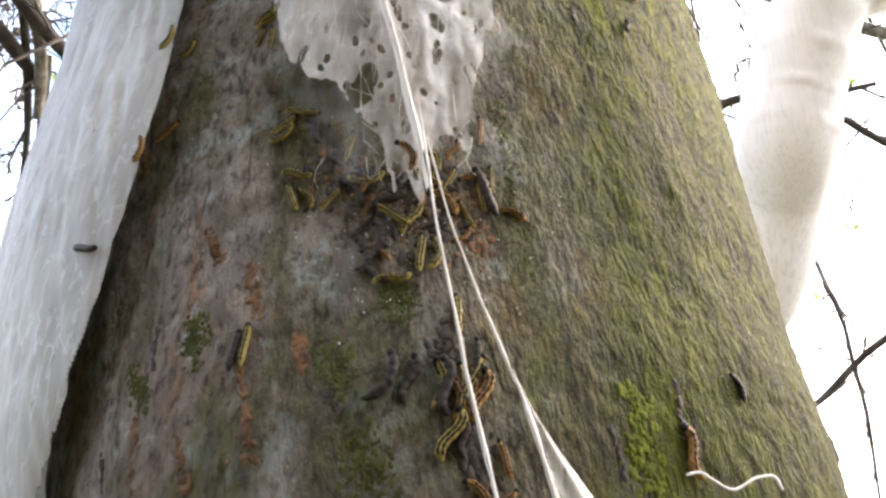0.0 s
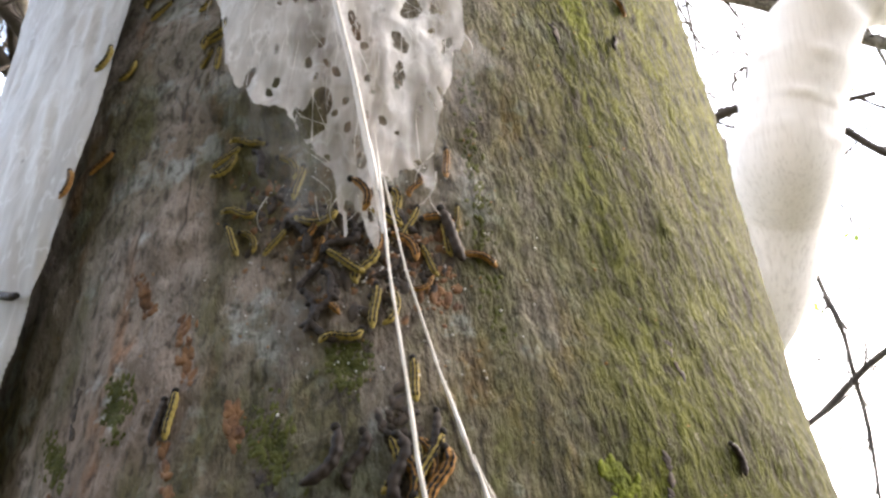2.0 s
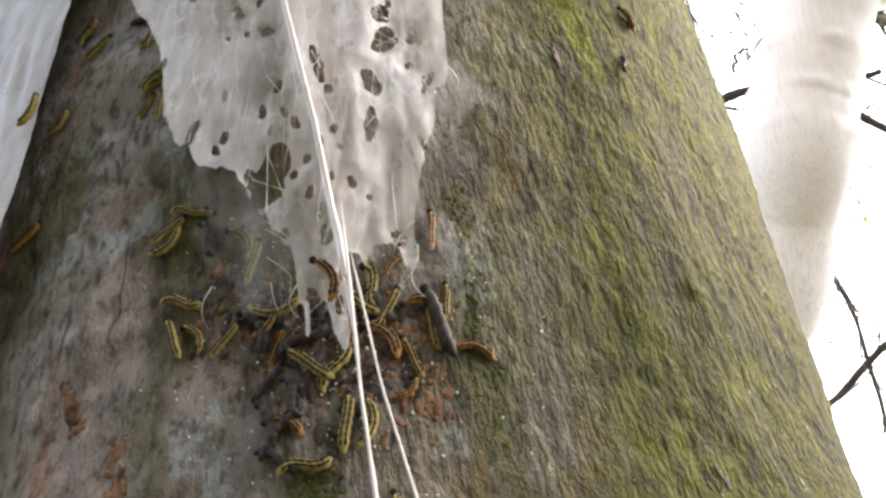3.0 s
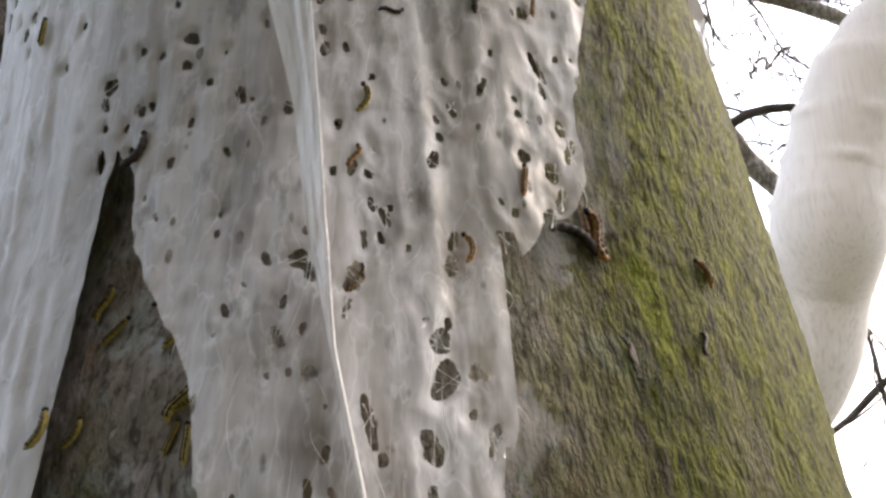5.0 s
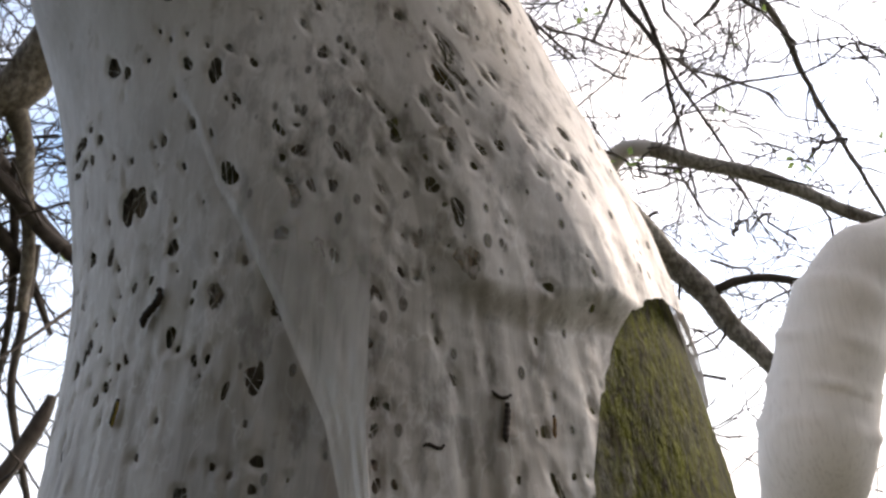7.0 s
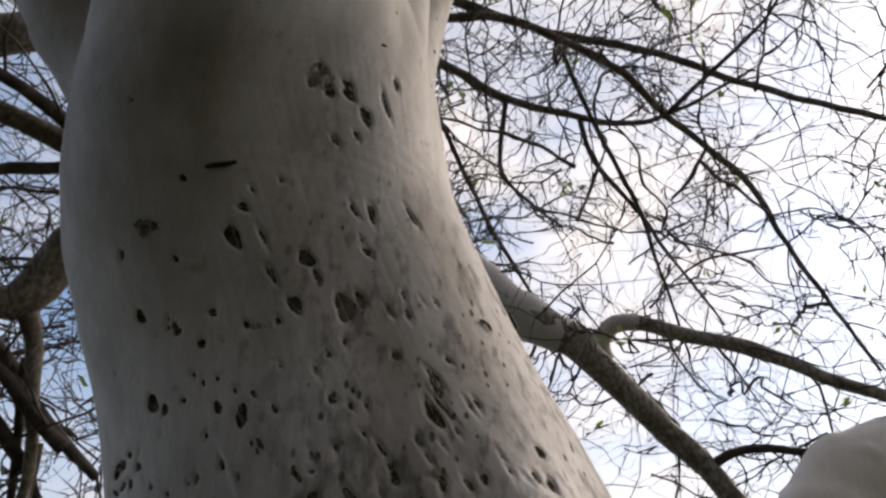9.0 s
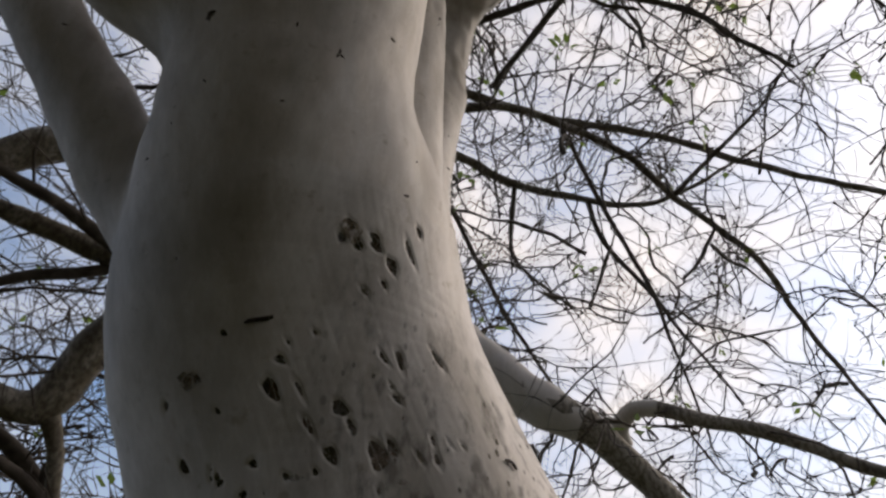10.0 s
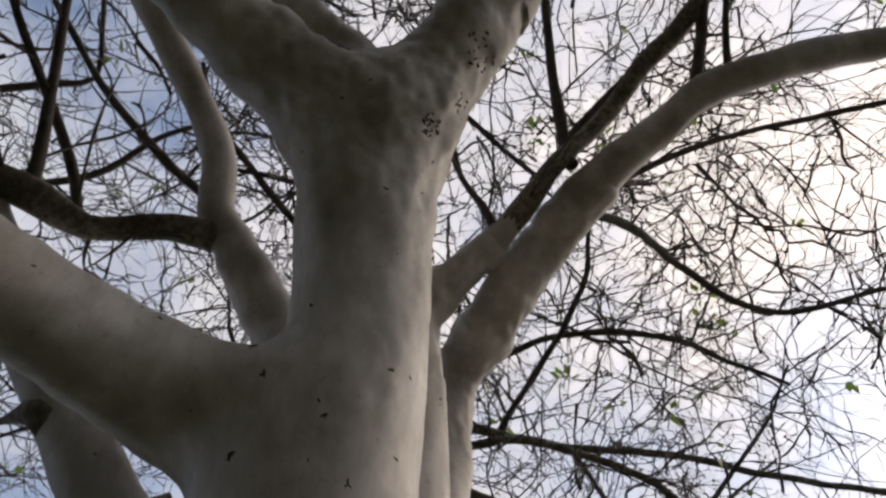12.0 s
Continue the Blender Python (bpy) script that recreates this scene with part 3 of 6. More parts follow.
def on_skin(theta_deg, z, off=0.0):
    """A place off metres out from the skin, and the way outwards."""
    th, zz = np.array([radians(theta_deg)]), np.array([float(z)])
    r = radius_at(th, zz)[0] + off
    ax, ay, _ = axis_at(z)
    s, c = math.sin(th[0]), -math.cos(th[0])
    p = np.array([ax + r * s, ay + r * c, z])

    def at(t, h):
        x, y, _ = axis_at(h)
        q = radius_at(t, h)
        return np.array([x + q * math.sin(t), y - q * math.cos(t), h])

    g = np.cross(at(th[0] + 0.05, z) - at(th[0] - 0.05, z), at(th[0], z + 0.015) - at(th[0], z - 0.015))
    return Vector(p), Vector(g / np.linalg.norm(g))


# ---------------------------------------------------------------- ground
def build_ground():
    """A lawn on the brow of a hill, which falls away in front."""
    n = 60
    r = np.concatenate([[0.0], np.geomspace(0.5, 3000, n)])
    a = np.linspace(0, 2 * np.pi, 72, endpoint=False)
    v = np.array([(q * math.cos(t), q * math.sin(t), 0.06 * (vnoise(np.array([[q * math.cos(t), q * math.sin(t), 0]]), 0.3)[0] - 0.5) - 0.05 * max(0.0, q * math.sin(t) - 3.0)) for q in r for t in a])
    i, j = np.meshgrid(np.arange(n), np.arange(72), indexing="ij")
    k = (j + 1) % 72
    f = np.stack([i * 72 + j, (i + 1) * 72 + j, (i + 1) * 72 + k, i * 72 + k], -1).reshape(-1, 4)
    ob = new("ground", mesh_of("ground", v, f, GRASS))
    tagged(ob, "rough green lawn under the trees", "ground", kind="structure")


build_ground()


def build_sky_blocker():
    """An unseen dark screen, added behind the viewer to hold sky light off the trunk."""
    a, z = np.radians(np.linspace(203, 322, 120)), np.linspace(-0.2, 1, 24)
    A, Z = np.meshgrid(a, z)
    R = 9 + 1.6 * (vnoise(np.stack([A * 6, Z * 4, Z * 0], -1), 1.0) - 0.5)
    top = 16.5 + 4.0 * (vnoise(np.stack([A * 5, A * 0, A * 0], -1), 1.0, 1) - 0.5)
    P = np.stack([R * np.cos(A), R * np.sin(A), Z * top], -1)
    i, j = np.meshgrid(np.arange(23), np.arange(119), indexing="ij")
    f = np.stack([i * 120 + j, i * 120 + j + 1, (i + 1) * 120 + j + 1, (i + 1) * 120 + j], -1).reshape(-1, 4)
    tagged(new("backdrop", mesh_of("backdrop", P.reshape(-1, 3), f, SKY_BLOCKER)), "unseen dark screen added behind the viewer to block sky light", "woodland", kind="structure")


build_sky_blocker()


# ---------------------------------------------------------------- the trunk
tree = empty("tree", (0.06, 0.56, 0.0))
tagged(tree, "old cherry tree with algae-green bark, wrapped in moth silk", "tree")
Z0, Z1 = 1.12, 2.50                    # the stretch of trunk that is built finely


def grid_faces(n, m):
    i, j = np.meshgrid(np.arange(n - 1), np.arange(m - 1), indexing="ij")
    return np.stack([i * m + j, i * m + j + 1, (i + 1) * m + j + 1, (i + 1) * m + j], -1).reshape(-1, 4)


def spread_radius(th, z):
    return radius_at(*np.meshgrid(th, z))


def bark_relief(p):
    q = np.stack([p[..., 0] + 0.13 * p[..., 2], p[..., 1] - 0.29 * p[..., 2], p[..., 2]], -1)       # the grain follows the leaning trunk
    ridge = 1 - np.abs(vnoise(q * (1, 1, 0.22), 230, 1) - 0.5) * 2
    groove = 1 - np.abs(vnoise(q * (1, 1, 0.45), 210, 0) - 0.5) * 2
    flake = np.clip(vnoise(p * (1, 1, 0.7), 34, 2) * 3.0 - 1.2, 0, 1)
    green = np.clip((p[..., 0] + 0.03) / 0.1, 0, 1)
    rough = 0.0003 * (ridge**3 - 0.3) + 0.0003 * (groove**2 - 0.4) + 0.0008 * (vnoise(q * (1, 1, 0.7), 320, 2) - 0.5)
    plates = 0.0022 * (flake - 0.4) + 0.0022 * (vnoise(p * (1, 1, 0.8), 150, 0) - 0.5)
    return 0.008 * (vnoise(p * (1, 1, 0.5), 10) - 0.5) + rough * (0.35 + 0.65 * green) + plates * (1.25 - 0.7 * green)


def bulge(th, z):
    """The bare green side of the trunk swells out towards the foot."""
    w = np.clip((np.degrees(th) - 18) / 50, 0, 1)
    w = w * w * (3 - 2 * w) * np.clip((170 - np.degrees(th)) / 40, 0, 1)
    return w * np.interp(z, (1.12, 1.30, 1.45, 1.62, 1.78, 1.90), (0.0, 0.021, 0.024, 0.018, 0.009, 0.0))


def build_bark():
    # the side that shows is built finely, the rest in wider steps
    th = np.concatenate([np.linspace(-math.pi, radians(-80), 60)[:-1], np.linspace(radians(-80), radians(95), 560), np.linspace(radians(95), math.pi, 60)[1:]])
    z = np.concatenate([np.linspace(Z0, 1.95, 480), np.linspace(1.95, Z1, 120)[1:]])
    T, Z = np.meshgrid(th, z)
    R = spread_radius(th, z) - np.interp(Z, (1.72, 1.90), (0.012, 0.009))        # higher up the silk lies close on the bark
    R = R + bulge(T, Z)
    ax, ay, _ = axis_at(Z)
    P = np.stack([ax + R * np.sin(T), ay - R * np.cos(T), Z], -1)
    R = R + bark_relief(P)
    P = np.stack([ax + R * np.sin(T), ay - R * np.cos(T), Z], -1)
    under("bark", mesh_of("bark", P.reshape(-1, 3), grid_faces(*P.shape[:2]), BARK), tree, "grey-brown bark with green algae, lichen and rusty pores")
    # foot of the trunk, below the fine stretch
    z = np.linspace(-0.05, Z0, 60)
    th = np.linspace(-math.pi, math.pi, 97)
    T, Z = np.meshgrid(th, z)
    ax, ay, ar = axis_at(Z)
    R = ar - 0.012 + 0.10 * np.exp(-np.clip(Z, 0, 9) / 0.16) * (1 + 0.6 * np.sin(5 * T + 1))
    P = np.stack([ax + R * np.sin(T), ay - R * np.cos(T), Z], -1)
    R = R + bark_relief(P)
    P = np.stack([ax + R * np.sin(T), ay - R * np.cos(T), Z], -1)
    under("trunk_foot", mesh_of("trunk_foot", P.reshape(-1, 3), grid_faces(*P.shape[:2]), BARK), tree)


build_bark()

# ---------------------------------------------------------------- the silk round the trunk
web = empty("silk_web", (-0.06, 0.45, 1.45))
tagged(web, "pale grey caterpillar silk stretched round the trunk, full of holes", "silk web")

# Edges of the silk as degrees round the trunk by height.
LEFT_EDGE = [(-20.6, 1.718), (-18.6, 1.701), (-17.7, 1.676), (-16.8, 1.658), (-15.6, 1.642), (-13.7, 1.628), (-12.3, 1.615), (-11.0, 1.60), (-10.4, 1.582), (-9.6, 1.554), (-8.1, 1.539), (-6.8, 1.527), (-3.6, 1.524), (-2.7, 1.512), (-1.0, 1.501)]
# two torn tips, with an open arch between them
TIPS = [(0.1, 1.491), (0.75, 1.483), (1.3, 1.469), (1.7, 1.449), (2.0, 1.451), (2.4, 1.462), (3.1, 1.461), (3.6, 1.451), (4.3, 1.443), (4.7, 1.449), (4.5, 1.483), (5.8, 1.482), (6.2, 1.473), (6.7, 1.484), (7.9, 1.489), (8.5, 1.483), (9.1, 1.472), (8.5, 1.467), (9.7, 1.468)]
RIGHT_EDGE = [(10.1, 1.477), (10.1, 1.497), (10.4, 1.517), (11.7, 1.54), (12.5, 1.555), (13.4, 1.579), (13.3, 1.60), (13.3, 1.635), (13.4, 1.652), (13.6, 1.663), (14.8, 1.663), (15.3, 1.65), (16.3, 1.657), (18.0, 1.67), (21.1, 1.677), (23.5, 1.699), (23.9, 1.72), (24.1, 1.748), (26.1, 1.784), (29.1, 1.822), (32.6, 1.854), (37.3, 1.892), (42.5, 1.908), (50.0, 1.922)]
LEFT_A, LEFT_Z = zip(*LEFT_EDGE[::-1])
RIGHT_A, RIGHT_Z = zip(*sorted(RIGHT_EDGE, key=lambda q: q[1]))
SHEET_Z = (1.12, 1.304, 1.346, 1.408, 1.472, 1.539, 1.615, 1.697, 1.718)
SHEET_A = (-78.0, -50.5, -42.5, -34.2, -28.8, -25.4, -23.0, -22.0, -20.6)


def outline_distance(x, y, corners):
    """Metres inside a closed outline (negative: outside)."""
    near, inside = np.full(x.shape, 9.0), np.zeros(x.shape, bool)
    for (ax, ay), (bx, by) in zip(corners, corners[1:] + corners[:1]):
        ex, ey = bx - ax, by - ay
        t = np.clip(((x - ax) * ex + (y - ay) * ey) / (ex * ex + ey * ey), 0, 1)
        near = np.minimum(near, (x - ax - t * ex) ** 2 + (y - ay - t * ey) ** 2)
        if ey:
            inside ^= ((ay > y) != (by > y)) & (x < ax + ex * (y - ay) / ey)
    return np.where(inside, 1, -1) * np.sqrt(near)


def silk_edge(th, z, ragged):
    """Metres inside the silk's outline (negative: bare bark)."""
    k = 0.28 * math.pi / 180
    deg = np.degrees(th)
    ring = LEFT_EDGE + TIPS + RIGHT_EDGE + [(200, 1.925), (200, 2.7), (-200, 2.7), (-200, 1.718)]
    tongue = outline_distance(deg * k, z, [(a * k, h) for a, h in ring]) + ragged
    round_back = np.where(deg > 52, (deg - 62) * k - (1.925 - z) * 1.7, -1.0)
    sheet = (np.interp(z, SHEET_Z, SHEET_A) - deg) * k
    return np.maximum(np.maximum(tongue, round_back), sheet)


FOLD_Z = (1.45, 1.49, 1.54, 1.604, 1.666, 1.73, 1.796, 1.891, 1.971, 2.05, 2.12)
FOLD_LEFT = (4.9, 4.0, 2.6, 0.3, -1.8, -2.9, -5.1, -12.2, -19.4, -23.5, -27.0)
FOLD_RIGHT = (5.1, 4.4, 2.9, 0.7, -0.1, -0.5, -0.7, 0.8, 2.6, 6.8, 9.0)

# Holes: degrees round, height, half width and half height in millimetres.
HOLES_TIP = [(4.1, 1.461, 1.5, 4), (2.2, 1.465, 2.4, 3.6), (4.5, 1.475, 1.1, 3.7), (8.8, 1.49, 2.3, 4), (3.5, 1.492, 2.3, 4.8), (2.3, 1.511, 1.4, 3.3), (5.5, 1.515, 1.6, 3.3), (-0.8, 1.519, 6.6, 15.1), (4, 1.519, 0.9, 3.1), (-2.5, 1.52, 2, 5.3), (2.1, 1.527, 1.4, 2.4), (11.1, 1.535, 1, 5.2), (-4.6, 1.541, 1.7, 3.6), (7, 1.544, 2.2, 9.3), (1.2, 1.545, 1.7, 3.6), (-7.2, 1.546, 1.8, 6.6), (0.3, 1.551, 0.9, 3.2), (3.8, 1.563, 1.9, 2.8), (-0.2, 1.565, 1.5, 3.7), (7.2, 1.567, 3.4, 7.3), (11.6, 1.568, 1, 5.2), (12.1, 1.574, 1.5, 3.1), (2.8, 1.579, 1.9, 10.9), (8.4, 1.594, 4.6, 8.5)]
HOLES_LOW = [(-1.2, 1.597, 2.9, 2.2), (10.6, 1.597, 1.8, 3.6), (8.1, 1.61, 3.7, 5.5), (-3.8, 1.612, 2, 4.1), (-1.9, 1.616, 1.2, 2.8), (7, 1.618, 0.9, 2.6), (8.8, 1.618, 1.4, 2.9), (1.3, 1.624, 0.8, 5.2), (-8, 1.625, 1.5, 3.7), (-3.5, 1.628, 1.3, 3.4), (9.4, 1.628, 0.9, 2.5), (-6.7, 1.637, 0.6, 2.8), (1.9, 1.638, 3, 7.1), (-1.5, 1.641, 2.2, 5.1), (9.3, 1.645, 2.3, 5.3), (-2.5, 1.648, 3.6, 4.7), (-5.1, 1.649, 1.7, 3.7), (6, 1.653, 0.9, 2.4), (2.6, 1.657, 1.1, 5.3), (3.9, 1.657, 1.1, 3.2), (9.7, 1.658, 1.9, 5), (14, 1.659, 2.1, 5.6), (-1.9, 1.662, 1.3, 2.6), (-9.3, 1.663, 1.2, 2.5)]
HOLES_LOWER = [(4.3, 1.668, 1.8, 5.3), (-9.1, 1.674, 1, 3.7), (3.3, 1.674, 1.2, 4), (15.5, 1.675, 1.5, 2.7), (18.9, 1.675, 3.1, 5.5), (-15.4, 1.676, 1, 2.7), (-1.6, 1.678, 1, 2.9), (6.4, 1.68, 0.9, 4), (14.3, 1.68, 0.9, 2.4), (20.6, 1.685, 2.9, 7.5), (3.1, 1.69, 1.4, 2.7), (0.3, 1.692, 1.4, 2.9), (1.9, 1.694, 1.9, 4.7), (-2.1, 1.699, 1.5, 3), (8.7, 1.7, 2.3, 5.5), (20.1, 1.701, 3.2, 5.9), (3.4, 1.703, 0.7, 2.3), (-14.5, 1.705, 1.7, 3.3), (-9, 1.707, 1.3, 2.8), (17.3, 1.708, 3.4, 3.8), (-23.2, 1.714, 3, 6.9), (9.5, 1.714, 1.8, 2.8), (22.5, 1.715, 2.3, 8.1), (-19.1, 1.716, 1.6, 2.6)]
HOLES_SEAM = [(0.8, 1.718, 1.7, 3.3), (-5.6, 1.722, 1.3, 2.8), (9.3, 1.724, 1.1, 2.6), (-12.8, 1.726, 1.1, 3.2), (-3.5, 1.728, 2, 4), (21.9, 1.729, 2.1, 4.7), (-20.1, 1.731, 1.3, 3), (10.9, 1.731, 1.9, 4.1), (18.4, 1.731, 0.9, 2.7), (17.4, 1.733, 1.9, 2.3), (-22.9, 1.734, 1.7, 2.7), (-18.2, 1.738, 2.5, 3), (-7.9, 1.739, 2.3, 5.1), (-17, 1.74, 1.8, 2.7), (4, 1.745, 1.3, 2.4), (10.5, 1.746, 1.1, 2.7), (-10.9, 1.748, 1.8, 2.4), (20.8, 1.748, 1.2, 3.1), (-23.3, 1.749, 2.9, 4.3), (14.4, 1.749, 1.3, 3.2), (-22.6, 1.759, 4.9, 4.6), (-13.3, 1.76, 2.5, 3), (-0, 1.761, 2, 4.4), (20.7, 1.764, 2.4, 10)]
HOLES_MID = [(15.6, 1.768, 1.2, 2.8), (-35.4, 1.772, 1.1, 2.9), (-0.1, 1.773, 1.6, 3.4), (23.1, 1.773, 1.5, 2.4), (-18.3, 1.774, 2.1, 2.5), (-12.9, 1.776, 3.8, 3.5), (-5.2, 1.778, 1.1, 2.7), (-30.6, 1.785, 2.1, 2.7), (-0, 1.793, 1.9, 4.7), (-14.5, 1.799, 1.4, 2.8), (20.1, 1.799, 3.2, 3.9), (0.2, 1.809, 2.2, 4.3), (27.8, 1.817, 1.3, 2.4), (-17.5, 1.821, 1.9, 6), (-13.8, 1.827, 5.7, 8.8), (9.4, 1.827, 1.5, 4.1), (-42.1, 1.831, 3.3, 4.4), (-39.9, 1.839, 2.8, 4.5), (-36.8, 1.84, 1.5, 2.7), (-20.4, 1.843, 1.7, 3.4), (-22.6, 1.844, 2.5, 4.3), (-38.5, 1.846, 1.5, 5.3), (-37, 1.851, 1.5, 3.9), (7.9, 1.851, 0.9, 3.1)]
HOLES_MIDDLE = [(-25.7, 1.854, 2.1, 2.4), (-35.6, 1.855, 2, 5), (21.4, 1.86, 1.3, 3), (-27, 1.864, 3.7, 7.3), (-51.9, 1.864, 4.6, 7), (-43.2, 1.87, 2.3, 3.4), (-48.9, 1.87, 3.2, 6.5), (-11.4, 1.873, 2.9, 5.7), (-47.4, 1.876, 5.6, 5.2), (1.3, 1.881, 1.9, 5.5), (-23.8, 1.886, 2, 2.4), (-19.7, 1.886, 5.2, 8.7), (29.8, 1.886, 2.4, 2.4), (23.3, 1.894, 3.5, 3.1), (4.6, 1.896, 1.5, 3.8), (-23.3, 1.898, 1.8, 3.2), (13.7, 1.905, 2.6, 3.3), (-3.3, 1.906, 2.6, 5.2), (-35.4, 1.907, 2.3, 4.4), (-15.4, 1.909, 2.2, 4.2), (30, 1.909, 1.5, 4), (-31.9, 1.91, 2.3, 3.3), (-19.8, 1.917, 1.5, 2.6), (-10, 1.925, 5.5, 5)]
HOLES_SHOULDER = [(-27.8, 1.93, 4.6, 6.6), (-40.6, 1.93, 2.2, 4), (-43.2, 1.942, 4.8, 7.2), (3, 1.942, 1.8, 3.6), (13.5, 1.944, 3.9, 11.1), (-7.8, 1.951, 3.3, 8.3), (-50, 1.951, 5.4, 6.1), (-27.6, 1.952, 1.9, 2.8), (4, 1.959, 1.6, 4.4), (-5.4, 1.961, 2.6, 5.4), (-2.4, 1.961, 2.9, 5.4), (-8.1, 1.962, 2.6, 7), (11.2, 1.964, 4.4, 6.6), (-34.9, 1.976, 6.8, 12.7), (-17, 1.977, 6, 10.1), (-38, 1.977, 8.8, 15.1), (-31.9, 1.977, 3.4, 5.7), (-8.6, 1.985, 2.4, 3.5), (18.6, 1.985, 2.6, 3.5), (0.1, 1.988, 4, 9), (-6, 1.99, 5.1, 4.9), (5.4, 1.993, 1.7, 4.8), (-25.3, 1.995, 1.9, 3.1), (16.4, 2.002, 3.1, 7)]
HOLES_UPPER = [(21.3, 2.003, 3.2, 5.2), (8.6, 2.005, 3.9, 5.7), (15.3, 2.006, 2.9, 1.6), (-8.1, 2.008, 2.5, 5.2), (24.6, 2.01, 3.2, 5.2), (-5.5, 2.012, 3.5, 1.9), (-19.2, 2.014, 1.6, 4.8), (-8.7, 2.014, 1.9, 5.2), (-36.5, 2.015, 2.3, 3.2), (39.2, 2.015, 4.4, 6.1), (8.6, 2.016, 3.3, 4.1), (36, 2.019, 3.3, 5.5), (-28.8, 2.021, 3.1, 4.9), (15.6, 2.024, 1.5, 4.1), (-4.9, 2.026, 2.2, 4.4), (-22.7, 2.029, 2.9, 5.4), (7.8, 2.031, 1.8, 6.3), (-0.3, 2.033, 1.5, 3.3), (-48.7, 2.038, 3.9, 4.7), (-52.3, 2.039, 9.6, 2.3), (-57, 2.04, 10.4, 2.4), (-14, 2.041, 2.3, 5.9), (15.3, 2.041, 3.2, 6.7), (-15.7, 2.043, 1.6, 2.3)]
HOLES_HIGH = [(5.6, 2.046, 1.9, 2.3), (-45.1, 2.05, 5, 4.3), (42.1, 2.05, 6.9, 5.7), (24, 2.055, 1.6, 3.7), (-25.2, 2.058, 1.9, 2.6), (-54.9, 2.058, 11, 5.6), (-51.9, 2.06, 10.1, 4.8), (-48.1, 2.065, 3.9, 2.5), (21.1, 2.069, 6.2, 12.6), (-16.7, 2.07, 5.4, 12.2), (-9.8, 2.073, 2.8, 4.5), (4.9, 2.073, 2.4, 2.9), (8, 2.074, 1.6, 2.9), (23.8, 2.078, 3, 11), (1.9, 2.08, 3.9, 4.9), (-21.5, 2.082, 4, 6.6), (30.1, 2.084, 1.4, 4.4), (6.4, 2.089, 1.6, 3.5), (-13.4, 2.09, 2.6, 4), (32.4, 2.09, 2.1, 5), (-34.7, 2.093, 4.1, 5.6), (-29.3, 2.096, 2.6, 2.3), (24.7, 2.099, 4.4, 11.1), (-38, 2.103, 7.7, 9)]
HOLES_HIGHER = [(0.4, 2.11, 2.3, 4.8), (-20.5, 2.11, 1.9, 2.3), (25.4, 2.11, 4.4, 10.7), (4.1, 2.126, 2.4, 3.5), (18.2, 2.129, 3.4, 3.7), (30.9, 2.135, 3.1, 3.3), (8.4, 2.14, 2.4, 4.2), (-22.5, 2.147, 5.3, 3.7), (-11.4, 2.159, 3.7, 3.5), (-4.5, 2.161, 3, 3.5), (-27.6, 2.165, 4.4, 4.5), (-28, 2.17, 2.9, 4.5), (-18.2, 2.176, 4.6, 4), (0.1, 2.178, 7.4, 9), (11, 2.178, 10.4, 15.1), (21.1, 2.179, 2.1, 3.9), (25.6, 2.18, 3, 6.9), (15.1, 2.187, 5.4, 9), (-36.2, 2.19, 5, 7.7), (26.8, 2.203, 2.4, 5.5), (-3, 2.21, 3.8, 8.1), (7, 2.211, 3.9, 5.5), (5.9, 2.228, 8.5, 8.4), (-23.1, 2.234, 2.6, 3.8)]
HOLES_TOP = [(21.5, 2.245, 5.3, 4.3), (-8.9, 2.249, 8, 11.4), (-2.4, 2.249, 2.5, 7.2), (-36.3, 2.255, 3.1, 5), (-28.2, 2.27, 5.7, 5.2), (-25.7, 2.27, 4.3, 4.7), (-4.4, 2.279, 5.7, 4.5), (22.3, 2.292, 3.3, 6.3), (27.2, 2.295, 4.6, 11.2), (-1, 2.297, 1.9, 2.4), (6.3, 2.309, 2.7, 2.4), (-15.4, 2.311, 3.7, 3.3), (40.7, 2.311, 4.6, 9.9), (23.1, 2.365, 4.8, 3.6), (29.8, 2.38, 3.6, 3.7), (34.1, 2.406, 8.3, 8.5), (24.3, 2.416, 6.1, 7.1), (19.9, 2.418, 5.7, 4.7), (29.8, 2.422, 7.8, 6.8), (29.8, 2.431, 7.5, 4.8), (41.5, 2.435, 4.8, 12.2), (22.9, 2.436, 6.1, 6.2), (47.1, 2.468, 5, 5.7)]
ALL_HOLES = HOLES_TIP + HOLES_LOW + HOLES_LOWER + HOLES_SEAM + HOLES_MID + HOLES_MIDDLE + HOLES_SHOULDER + HOLES_UPPER + HOLES_HIGH + HOLES_HIGHER + HOLES_TOP


def random_holes(seed):
    """Small holes strewn over the silk, thicker in the middle heights."""
    rng = random.Random(seed)
    out = []
    for _ in range(16):                # the torn tongue is a mesh of small gaps
        z = rng.uniform(1.475, 1.60)
        w = rng.choice((1.0, 1.3, 1.7))
        out.append((rng.uniform(-9, 12), z, w, w * rng.uniform(1.4, 2.8)))
    while len(out) < 66:               # many narrow slits where the silk turns round the shaded side
        w = rng.choice((1.2, 1.5, 1.8))
        out.append((rng.uniform(-78, -38), rng.gauss(1.90, 0.07), w, w * rng.uniform(1.6, 3.2)))
    while len(out) < 165:
        a, z = rng.uniform(-75, 48), rng.gauss(1.86, 0.22)
        if not 1.5 < z < 2.45 or (z < 1.75 and a < -20):
            continue
        w = rng.choice((1.0, 1.2, 1.5, 1.8))
        out.append((a, z, w, w * rng.uniform(1.1, 2.2)))
    return out


